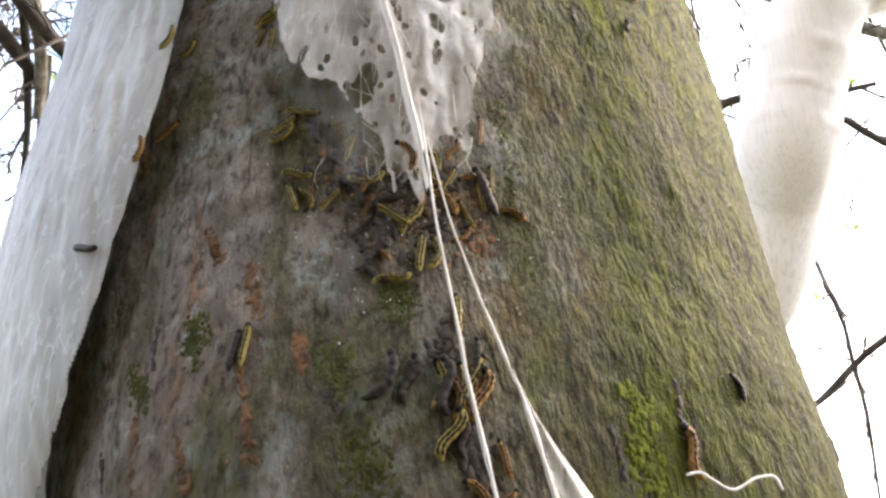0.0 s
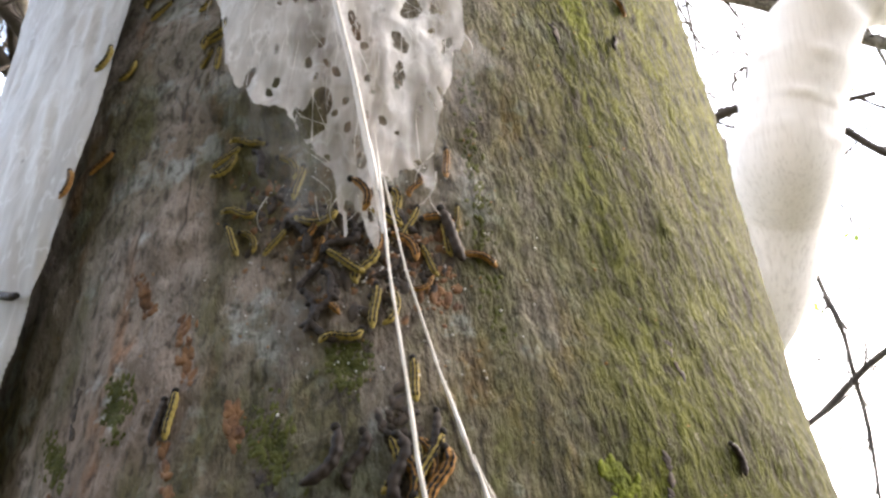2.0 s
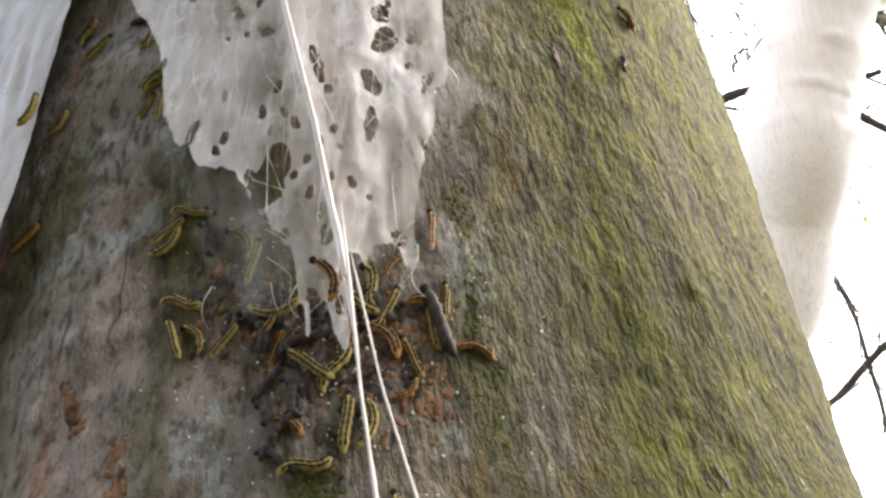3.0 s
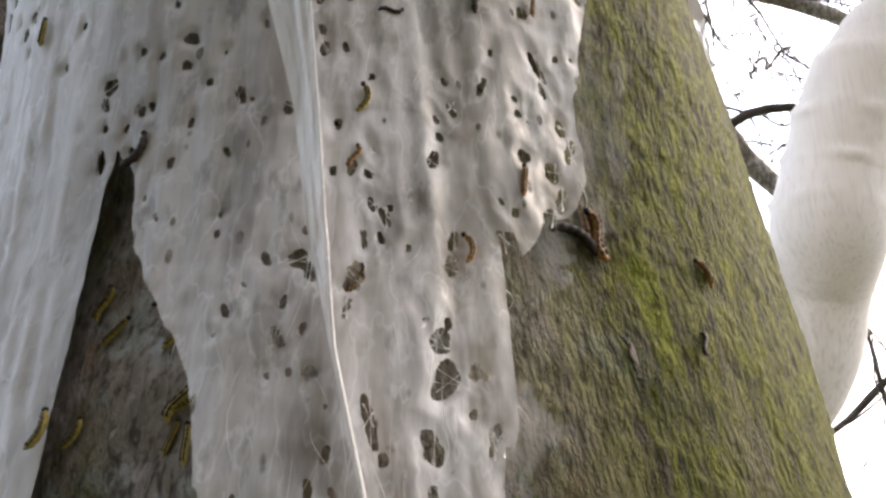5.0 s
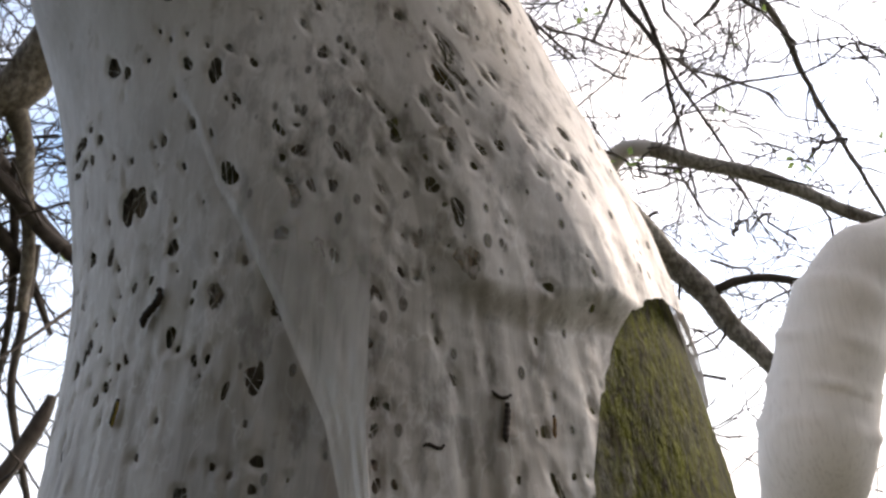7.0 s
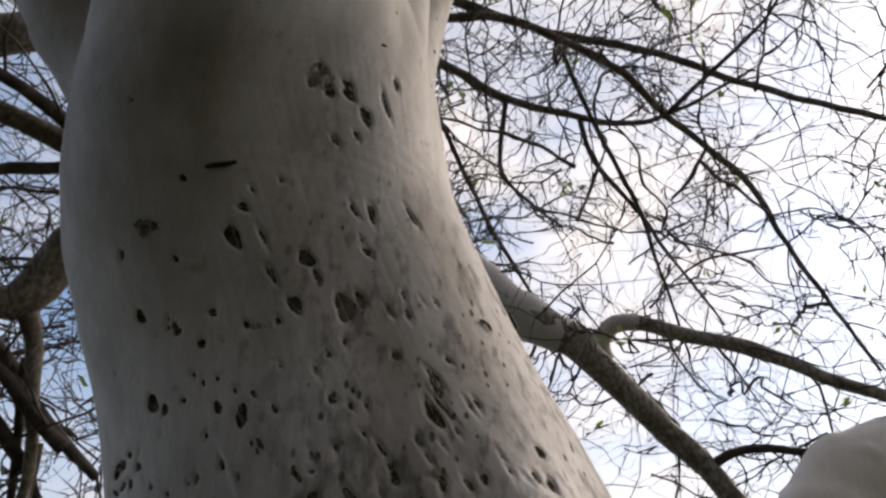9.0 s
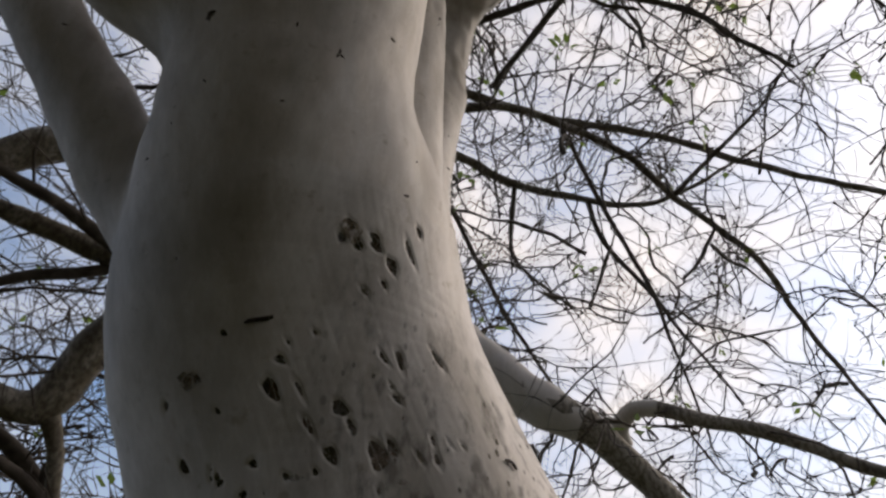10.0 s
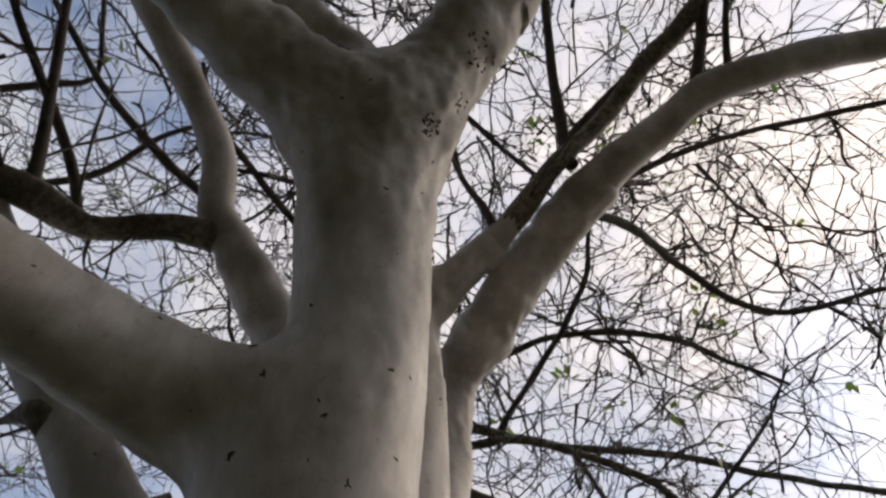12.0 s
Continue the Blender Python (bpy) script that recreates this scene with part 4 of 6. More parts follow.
def hole_distance(P, th, z, holes):
    """Metres outside the nearest hole."""
    d = np.full(z.shape, 1.0)
    for k, (a, hz, w, h) in enumerate(holes):
        w, h = w / 1000, h / 1000
        m = (np.abs(z - hz) < 0.03) & (np.abs(np.degrees(th) - a) < 8)
        if not m.any():
            continue
        tilt = 0.35 * math.sin(k * 2.4)
        u, v = (th[m] - radians(a)) * 0.29, z[m] - hz
        u, v = u * math.cos(tilt) + v * math.sin(tilt), v * math.cos(tilt) - u * math.sin(tilt)
        ang = np.arctan2(v, u)
        q = np.sqrt((u / w) ** 2 + (v / h) ** 2) * (1 + 0.10 * np.sin(3 * ang + k) + 0.06 * np.sin(5 * ang + 2 * k))
        d[m] = np.minimum(d[m], (q - 1) * min(w, h))
    return d


def flare(th, z):
    """The silk stands off the trunk in a skirt on the shaded side."""
    deg = np.degrees(th)
    side = np.clip((np.interp(z, SHEET_Z, SHEET_A) - deg) / 45, 0, 1)
    drop = np.clip((1.80 - z) / 0.6, 0, 1)
    return 0.06 * side**0.88 * drop**1.2 + 0.004 * drop


def ledge(th, z):
    """The silk bulges over an old branch scar and drops back under it, and is drawn up to a ridge along the hanging fold."""
    deg = np.degrees(th)
    away = deg - np.interp(z, FOLD_Z, FOLD_RIGHT)
    tent = np.where(away < 0, np.clip(1 + away / 42, 0, 1), np.clip(1 - away / 26, 0, 1))
    ridge = 0.013 * (tent - 0.35 * tent * (1 - tent)) * np.interp(z, (1.50, 1.62, 1.90, 2.12), (0.0, 1.0, 1.0, 0.0))
    lip = 1.886 + 0.010 * (vnoise(np.stack([th * 9, z * 0, z * 0], -1), 1.0, 2) - 0.5)
    across = np.clip((deg - 8) / 12, 0, 1) * np.clip((66 - deg) / 24, 0, 1)
    up = np.clip((z - lip + 0.018) / 0.028, 0, 1)
    lo, hi = np.interp(z, FOLD_Z, FOLD_LEFT), np.interp(z, FOLD_Z, FOLD_RIGHT)
    crease = 0.0035 * np.clip((deg - lo) / 1.4, 0, 1) * np.clip((hi - deg) / 9, 0, 1) * np.interp(z, (1.84, 1.88, 2.02, 2.10), (0.0, 1.0, 1.0, 0.0))
    return ridge + crease + 0.019 * across * up * up * (3 - 2 * up) * np.clip((2.12 - z) / 0.2, 0, 1) * np.clip(vnoise(np.stack([th * 5.5, z * 5, z * 0], -1), 1.0) * 1.8 - 0.1, 0.3, 1.3)


def build_sheath():
    # finest where the camera passes nearest
    th = np.radians(np.concatenate([np.arange(-120, -33, 0.42), np.arange(-33, 31, 0.2), np.arange(31, 112.2, 0.42)]))
    z = np.concatenate([np.arange(Z0, 1.44, 0.003), np.arange(1.44, 1.95, 0.0011), np.linspace(1.95, Z1, 275)])
    R = spread_radius(th, z)
    T, Z = np.meshgrid(th, z)
    ax, ay, _ = axis_at(Z)
    P = np.stack([ax + R * np.sin(T), ay - R * np.cos(T), Z], -1)
    long_folds = vnoise(np.stack([T * 16, T * 0, Z * 2.2], -1), 1.0) - 0.5
    puckers = vnoise(np.stack([T * 42, T * 0, Z * 13], -1), 1.0, 1) - 0.5
    calm = np.clip((2.15 - Z) / 0.3, 0.12, 1)
    off = 0.0022 * long_folds * calm + 0.0030 * puckers * np.clip((2.0 - Z) / 0.35, 0.1, 1) + 0.0015 * calm * (vnoise(P, 110, 2) - 0.5)
    holes = [(a, hz, 1.04 * w, 1.04 * h) for a, hz, w, h in ALL_HOLES] + random_holes(5)
    low = np.clip((1.62 - Z) / 0.1, 0, 1)
    ragged = (0.003 + 0.001 * low) * (vnoise(np.stack([T * 60, T * 0, Z * 30], -1), 1.0, 2) - 0.5) + 0.003 * low * (vnoise(np.stack([T * 190, T * 0, Z * 60], -1), 1.0, 1) - 0.5)
    inside = np.minimum(silk_edge(T, Z, ragged), hole_distance(P, T, Z, holes))
    gap = np.clip(hole_distance(P, T, Z, holes), 0, 0.004)
    R = R + off + flare(T, Z) + ledge(T, Z) - 0.0015 * (1 - gap / 0.004)
    P = np.stack([ax + R * np.sin(T), ay - R * np.cos(T), Z], -1)
    # draw the corners next to an edge onto it, so that outlines are smooth
    gz, gt = np.gradient(inside, z, th)
    gt = gt / 0.28
    size = np.sqrt(gt**2 + gz**2) + 1e-6
    f = grid_faces(*Z.shape)
    val = inside.ravel()
    f = f[(val[f] > 0).sum(1) >= 2]
    move = np.where(inside < 0, np.clip(-inside / size, 0, 0.0026), 0)
    Tn, Zn = T + move * gt / size / 0.28, Z + move * gz / size
    axn, ayn, _ = axis_at(Zn)
    P = np.stack([axn + R * np.sin(Tn), ayn - R * np.cos(Tn), Zn], -1)
    used, inv = np.unique(f, return_inverse=True)
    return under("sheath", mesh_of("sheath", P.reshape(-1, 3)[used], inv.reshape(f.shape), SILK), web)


build_sheath()


# the rest of the sheath, round the back
def build_back():
    th, z = np.linspace(radians(109), radians(242), 120), np.linspace(1.30, Z1, 160)
    T, Z = np.meshgrid(th, z)
    R = radius_at(np.where(T > math.pi, T - 2 * math.pi, T), Z)
    R = R + flare(np.where(T > math.pi, T - 2 * math.pi, T), Z) * np.clip((T - 3.1) / 1.0, 0, 1)
    R = R - 0.035 * np.clip((1.80 - 0.5 * (T - 1.9) - Z) / 0.03, 0, 1)
    ax, ay, _ = axis_at(Z)
    P = np.stack([ax + R * np.sin(T), ay - R * np.cos(T), Z], -1)
    under("back_sheath", mesh_of("back_sheath", P.reshape(-1, 3), grid_faces(*P.shape[:2]), SILK), web)


build_back()




def ring_place(th, z, off):
    R = radius_at(th, z) + off
    ax, ay, _ = axis_at(z)
    return np.stack([ax + R * np.sin(th), ay - R * np.cos(th), z], -1)


def build_fold():
    """A fold of silk that hangs free in front; the strands run down from it."""
    z, u = np.linspace(1.45, 1.965, 180), np.linspace(0, 1, 40)
    U, Z = np.meshgrid(u, z)
    lo, hi = np.interp(Z, FOLD_Z, FOLD_LEFT), np.interp(Z, FOLD_Z, FOLD_RIGHT)
    T = np.radians(lo + (hi - lo) * U)
    rise = 0.007 * np.clip((2.12 - Z) / 0.25, 0, 1)
    off = 0.0035 + rise * U**1.6 + ledge(T, Z) + 0.002 * (vnoise(np.stack([U * 7, Z * 30, Z * 0], -1), 1.0) - 0.5)
    P = ring_place(T, Z, off - rise * U**1.6 * np.clip((Z - 1.82) / 0.09, 0, 1))
    under("fold", mesh_of("fold", P.reshape(-1, 3), grid_faces(*P.shape[:2]), SILK_FLAP), web, "pale hanging fold of silk")
    # its hem, a rolled cord
    z = np.linspace(1.47, 1.78, 90)
    th = np.radians(np.interp(z, FOLD_Z, FOLD_RIGHT))
    P = ring_place(th, z, 0.0105 * np.clip((2.12 - z) / 0.25, 0, 1) + ledge(th, z) + 0.001)
    under("hem", mesh_of("hem", *tube(np.c_[P, 0.0006 + 0.0006 * np.clip((1.75 - z) / 0.2, 0, 1)], 6), SILK_STRAND), web)


build_fold()


def strand(deg, z, off, r, name="strand"):
    zz = np.linspace(z[0], z[-1], 70)
    order = np.argsort(z)
    z, deg, off, r = (np.array(q, float)[order] for q in (z, deg, off, r))
    th = np.radians(np.interp(zz, z, deg))
    P = ring_place(th, zz, np.interp(zz, z, off))
    rad = np.interp(zz, z, r) * (0.75 + 0.6 * vnoise(P, 120)) * np.clip(np.minimum(np.arange(70), 69 - np.arange(70)) / 9 + 0.15, 0, 1)
    under(name, mesh_of(name, *tube(np.c_[P, rad], 6), SILK_STRAND), web, "taut pale silk strand")


strand((4.8, 5.2, 5.6, 5.9, 6.0), (1.50, 1.428, 1.373, 1.303, 1.18), (0.016, 0.016, 0.017, 0.02, 0.03), (0.0008, 0.0007, 0.0008, 0.0010, 0.0010))
strand((5.2, 6.5, 8.0, 9.7), (1.478, 1.429, 1.385, 1.347), (0.015, 0.014, 0.014, 0.014), (0.0006, 0.0005, 0.0006, 0.0011))
strand((9.7, 10.3, 10.6, 11.0), (1.352, 1.325, 1.303, 1.20), (0.014, 0.016, 0.018, 0.03), (0.0012, 0.001, 0.001, 0.001))


def build_threads():
    """Fine threads that tie the torn lower edge to the bark."""
    rng = np.random.RandomState(17)
    heap = Heap()
    for k in range(24):
        z = rng.uniform(1.46, 1.70)
        a = np.interp(z, LEFT_Z, LEFT_A) if k % 2 else np.interp(z, RIGHT_Z, RIGHT_A)
        if k % 5 == 0:
            a, z = rng.uniform(-6, 11), 1.465
        zz = np.linspace(z + 0.006, z - rng.uniform(0.002, 0.010), 9)
        t = np.linspace(0, 1, 9)
        th = np.radians(a + t * rng.uniform(-2, 2) + rng.uniform(-1.5, 1.5) * np.sin(2.6 * t))
        P = ring_place(th, zz, 0.002 - 0.011 * t)
        heap.add(tube(np.c_[P, rng.uniform(0.00015, 0.0004) * (1 - 0.6 * t)], 4))
    tagged(under("threads", heap.mesh("threads", SILK_STRAND), web), kind="stuff")


build_threads()


def build_veins():
    """Denser fibres that run down in the silk and fork."""
    rng = np.random.RandomState(29)
    heap = Heap()
    for k in range(90):
        z = rng.uniform(1.47, 1.62) if k % 2 else rng.uniform(1.55, 1.95)
        a = rng.uniform(-9, 12) if k % 2 else rng.uniform(-34, 30)
        n = 16
        t = np.linspace(0, 1, n)
        ln = rng.uniform(0.012, 0.038)
        zz = z + ln * (0.5 - t)
        deg = a + rng.uniform(-1.2, 1.2) * t + rng.uniform(-1.0, 1.0) * np.sin(3 * t + rng.uniform(0, 3))
        th = np.radians(deg)
        if (silk_edge(th, zz, 0 * th) < 0.003).any():
            continue
        P = ring_place(th, zz, 0.0003 + flare(th, zz) + ledge(th, zz) + 0.001 * np.sin(np.pi * t))
        heap.add(tube(np.c_[P, rng.uniform(0.0001, 0.00025) * np.sin(np.pi * np.clip(t, 0.03, 0.97))], 4))
    tagged(under("webbing", heap.mesh("webbing", SILK_STRAND), web, "denser pale fibres in the silk"), kind="stuff")


build_veins()


def build_film():
    """The strand opens into a thin film towards its lower end."""
    z, u = np.linspace(1.20, 1.353, 60), np.linspace(0, 1, 24)
    U, Z = np.meshgrid(u, z)
    hi = np.interp(Z, (1.20, 1.26, 1.303, 1.325, 1.353), (25.0, 18.5, 15.0, 12.4, 9.8))
    lo = np.interp(Z, (1.20, 1.303, 1.325, 1.353), (11.0, 10.6, 10.3, 9.7))
    T = np.radians(lo + (hi - lo) * U)
    P = ring_place(T, Z, 0.016 - 0.010 * U + 0.002 * np.sin(U * 9 + Z * 40))
    under("film", mesh_of("film", P.reshape(-1, 3), grid_faces(*P.shape[:2]), SILK_THIN), web, "thin see-through film of silk")


build_film()


def worn_build(N, L):
    """Silk rubbed so thin that it looks brown."""
    co = N("ShaderNodeTexCoord").outputs["Object"]
    n = noise_at(N, L, co, 130.0, 4, 0.65)
    p = principled(N, L, ramped(N, L, n, [(0.38, (0.13, 0.10, 0.07)), (0.62, (0.30, 0.25, 0.18))]), 0.7, None, 0.2)
    clear = N("ShaderNodeBsdfTransparent")
    out = N("ShaderNodeMixShader")
    L(ramped(N, L, noise_at(N, L, co, 1.0, 4, 0.6, (210, 210, 90)), [(0.40, grey(0.85)), (0.62, grey(0.2))]), out.inputs[0])
    L(p, out.inputs[1])
    L(clear.outputs[0], out.inputs[2])
    return out.outputs[0]


WORN = material("worn brown silk", worn_build)
# degrees round, height, half width and half height in millimetres
WORN_SPOTS = [(22.6, 2.426, 14, 13), (-27.6, 2.269, 14, 9.4), (-9.1, 2.155, 8.5, 3.3), (14.4, 2.149, 7, 3.1), (16.5, 2.011, 7.3, 4.8), (-5.4, 1.907, 6.1, 11), (13, 1.904, 7.6, 11.2), (-19.6, 1.886, 5.3, 8.9), (-7.8, 1.951, 3.5, 8.1), (-3.8, 1.612, 2.4, 4.1), (-1.2, 1.597, 2.9, 2.4), (1.9, 1.638, 3, 6.8), (9.3, 1.645, 2.5, 5.3), (20.2, 1.799, 3.2, 4.1), (1.9, 1.694, 2.2, 4.7), (-18.2, 1.738, 2.5, 3), (10.6, 1.597, 2.2, 3.6), (7, 1.544, 2.4, 8)]


def build_worn():
    a, r = np.linspace(0, 2 * np.pi, 29), np.linspace(0.02, 1, 7)
    A, Q = np.meshgrid(a, r)
    for k, (deg, z, w, h) in enumerate(WORN_SPOTS):
        ragged = 1 + 0.16 * np.sin(3 * A + k) + 0.10 * np.sin(7 * A + 2 * k)
        T = radians(deg) + Q * ragged * np.cos(A) * w / 290
        Z = z + Q * ragged * np.sin(A) * h / 1000
        P = ring_place(T, Z, flare(T, Z) + ledge(T, Z) + 0.0022)
        under("worn_spot", mesh_of("worn_spot", P.reshape(-1, 3), grid_faces(*P.shape[:2]), WORN), web, "thin brown worn spot in the silk")


build_worn()


def build_bridges():
    """Threads left standing across the larger holes."""
    rng = np.random.RandomState(31)
    heap = Heap()
    for deg, z, w, h in ALL_HOLES:
        if max(w, h) < 4.0:
            continue
        for _ in range(2 + int(max(w, h) > 8)):
            a, b = rng.uniform(0, 2 * np.pi), rng.uniform(2.2, 3.9)
            t = np.linspace(0, 1, 8)
            u0, v0, u1, v1 = math.cos(a), math.sin(a), math.cos(a + b), math.sin(a + b)
            th = radians(deg) + (u0 + (u1 - u0) * t) * 1.05 * w / 290
            zz = z + (v0 + (v1 - v0) * t) * 1.05 * h / 1000
            P = ring_place(th, zz, flare(th, zz) + ledge(th, zz) - 0.0012 + 0.0008 * np.abs(t - 0.5))
            heap.add(tube(np.c_[P, rng.uniform(0.00012, 0.0004) * (1.6 - 1.2 * np.sin(np.pi * t))], 4))
    tagged(under("bridging_threads", heap.mesh("bridging_threads", SILK_STRAND), web, "fine threads across the holes"), kind="stuff")


build_bridges()


def build_veil(name, z0, z1, lo, hi, seed):
    """A see-through veil of silk on the bark beside the torn edge, with a ragged outer side."""
    z, u = np.linspace(z0, z1, 110), np.linspace(0, 1, 50)
    U, Z = np.meshgrid(u, z)
    a, b = lo(Z), hi(Z) + 5.0 * (vnoise(np.stack([Z * 45, Z * 0 + seed, Z * 0], -1), 1.0) - 0.5) + 2.5 * (vnoise(np.stack([Z * 160, Z * 0 + seed, Z * 0], -1), 1.0, 1) - 0.5)
    T = np.radians(a + (b - a) * U)
    P = ring_place(T, Z, -0.0085 + bulge(T, Z) + 0.006 * (1 - U) ** 2)
    under(name, mesh_of(name, P.reshape(-1, 3), grid_faces(*P.shape[:2]), SILK_VEIL), web, "see-through grey veil of silk on the bark")


build_veil("veil", 1.60, 1.90, lambda z: np.interp(z, RIGHT_Z, RIGHT_A) - 1.5, lambda z: np.interp(z, RIGHT_Z, RIGHT_A) + np.interp(z, (1.60, 1.66, 1.72, 1.80, 1.90), (-1.0, 7.0, 7.0, 5.0, 3.0)), 0.3)
build_veil("veil", 1.475, 1.60, lambda z: np.interp(z, RIGHT_Z, RIGHT_A) - 1.0, lambda z: np.interp(z, RIGHT_Z, RIGHT_A) + 3.2, 4.7)
build_veil("veil", 1.455, 1.60, lambda z: np.interp(z, LEFT_Z, LEFT_A) + 1.0, lambda z: np.interp(z, LEFT_Z, LEFT_A) - np.interp(z, (1.455, 1.47, 1.50, 1.60), (-2.0, 3.0, 6.0, 1.5)), 8.1)


# ---------------------------------------------------------------- silk over the fork and limbs
def surface_net(lo, hi, h):
    """The form's skin between two corners, as quads on a lattice of pitch h."""
    n = [int(round((b - a) / h)) + 1 for a, b in zip(lo, hi)]
    ax = [np.linspace(a, a + h * (k - 1), k).astype(np.float32) for a, k in zip(lo, n)]
    D = np.empty(n, np.float32)
    for k in range(0, n[2], 12):
        zz = ax[2][k : k + 12]
        X, Y, Zz = np.meshgrid(ax[0], ax[1], zz, indexing="ij")
        p = np.stack([X, Y, Zz], -1).reshape(-1, 3)
        D[:, :, k : k + 12] = form(p).reshape(X.shape)
    s = D < 0
    c = s[:-1, :-1, :-1].astype(np.int8)
    for dx in (0, 1):
        for dy in (0, 1):
            for dz in (0, 1):
                if dx or dy or dz:
                    c = c + s[dx : n[0] - 1 + dx, dy : n[1] - 1 + dy, dz : n[2] - 1 + dz]
    cells = np.argwhere((c > 0) & (c < 8))
    index = np.full(c.shape, -1, np.int32)
    index[tuple(cells.T)] = np.arange(len(cells))
    acc, cnt = np.zeros((len(cells), 3)), np.zeros(len(cells))
    corners = [(x, y, w) for x in (0, 1) for y in (0, 1) for w in (0, 1)]
    for a in corners:
        for k in range(3):
            if a[k] == 0:
                b = tuple(v + (m == k) for m, v in enumerate(a))
                da, db = D[tuple((cells + a).T)], D[tuple((cells + b).T)]
                cross = (da < 0) != (db < 0)
                t = np.where(cross, da / np.where(cross, da - db, 1), 0)
                q = np.array(a, float) + t[:, None] * (np.array(b) - a)
                acc += np.where(cross[:, None], q, 0)
                cnt += cross
    verts = np.array(lo) + h * (cells + acc / cnt[:, None])
    quads = []
    for k in range(3):
        u, v = (k + 1) % 3, (k + 2) % 3
        a = [slice(1, -1)] * 3
        a[k] = slice(0, -1)
        b = [slice(1, -1)] * 3
        b[k] = slice(1, None)
        s0, s1 = s[tuple(a)], s[tuple(b)]
        for flip in (False, True):
            e = np.argwhere((s0 & ~s1) if flip else (~s0 & s1))
            if not len(e):
                continue
            e = e + np.array([0 if m == k else 1 for m in range(3)])
            du, dv = np.eye(3, dtype=int)[u], np.eye(3, dtype=int)[v]
            q = [index[tuple(w.T)] for w in (e - du - dv, e - dv, e, e - du)]
            quads.append(np.stack(q if flip else q[::-1], 1))
    return verts, np.vstack([q[(q >= 0).all(1)] for q in quads])


# old scars where bark shows at the fork: place, reach, flakes
SCARS = [(-0.014, 0.113, 3.743, 0.035, 30), (-0.17, -0.039, 3.898, 0.04, 14), (-0.196, 0.003, 3.835, 0.03, 10), (-0.282, -0.066, 3.942, 0.02, 8), (0.169, -0.004, 3.942, 0.06, 26), (0.082, 0.087, 3.822, 0.04, 20), (-0.189, 0.278, 2.785, 0.008, 4), (-0.138, 0.28, 2.664, 0.006, 4), (-0.281, 0.278, 2.89, 0.008, 4), (-0.073, 0.278, 2.923, 0.006, 3), (-0.313, 0.304, 2.733, 0.012, 4)]


def build_upper():
    v, f = surface_net((-1.10, -0.42, 2.487), (0.72, 1.16, 4.45), 0.012)
    # even out the lattice and lay shallow folds in the silk
    n = len(v)
    for _ in range(3):
        acc, cnt = np.zeros((n, 3)), np.zeros(n)
        for a, b in ((0, 1), (1, 2), (2, 3), (3, 0)):
            for p, q in ((a, b), (b, a)):
                np.add.at(acc, f[:, p], v[f[:, q]])
                np.add.at(cnt, f[:, p], 1)
        edge = v[:, 2] < 2.50
        v = np.where(edge[:, None], v, 0.5 * v + 0.5 * acc / np.maximum(cnt, 1)[:, None])
    e = 0.012
    g = np.stack([form(v + d) - form(v - d) for d in np.eye(3) * e], -1)
    g /= np.linalg.norm(g, axis=1)[:, None] + 1e-9
    fold = 0.006 * (vnoise(v * (1, 1, 0.3), 18) - 0.5) + 0.003 * (vnoise(v * (1, 1, 0.5), 45, 1) - 0.5)
    fold = fold * (1 + 2.2 * np.clip((v[:, 2] - 3.3) / 0.4, 0, 1)) + 0.016 * np.clip((v[:, 2] - 3.5) / 0.4, 0, 1) * (vnoise(v, 9, 2) - 0.5)
    fade = np.clip((v[:, 2] - 2.50) / 0.06, 0, 1)
    v = v + g * (fold * fade)[:, None]
    rng = np.random.RandomState(3)
    heap = Heap()
    for k in rng.permutation(len(v))[:4000]:
        if len(heap.v) < 75 and g[k, 1] < -0.1 and v[k, 2] < 3.7:
            w = np.cross(g[k], rng.standard_normal(3))
            w /= np.linalg.norm(w)
            r = rng.uniform(0.0015, 0.004) if len(heap.v) % 5 else rng.uniform(0.005, 0.008)
            heap.add(tube(np.array([[*(v[k] + w * r * s), r * 0.45 * q] for s, q in ((-1.3, 0.15), (-0.7, 0.8), (0.0, 1.0), (0.8, 0.7), (1.4, 0.15))]), 6))
    for x, y, z, reach, count in SCARS:
        near = v[np.argmin(((v - (x, y, z)) ** 2).sum(1))]
        pool = np.flatnonzero(((v - near) ** 2).sum(1) < reach**2)
        for k in rng.choice(pool, count):
            w = np.cross(g[k], rng.standard_normal(3))
            w /= np.linalg.norm(w)
            at = v[k] + w * rng.uniform(-0.006, 0.006)
            r = rng.uniform(0.002, 0.0065)
            heap.add(tube(np.array([[*(at + w * r * s), r * 0.5 * q] for s, q in ((-1.4, 0.15), (-0.7, 0.8), (0.0, 1.0), (0.8, 0.7), (1.5, 0.15))]), 6))
    tagged(under("specks", heap.mesh("specks", SPECK), web, "dark crumbs and scraps caught in the silk"), kind="stuff")
    under("upper_sheath", mesh_of("upper_sheath", v, f, SILK_SMOOTH), web, "smooth taut silk over the fork and limbs")


build_upper()


# ---------------------------------------------------------------- limbs and branches
def branch_path(rows, step):
    path = smooth_path(rows, step)
    path[:, 3] = np.maximum(path[:, 3], 0.002)
    wob = np.stack([vnoise(path[:, :3] + 7.7 * k, 5.0, k) - 0.5 for k in range(3)], 1)
    path[:, :3] += wob * np.minimum(path[:, 3] * 1.2, 0.03)[:, None]
    path[:, 3] *= 1 + 0.22 * (vnoise(path[:, :3], 11.0) - 0.5)
    return path


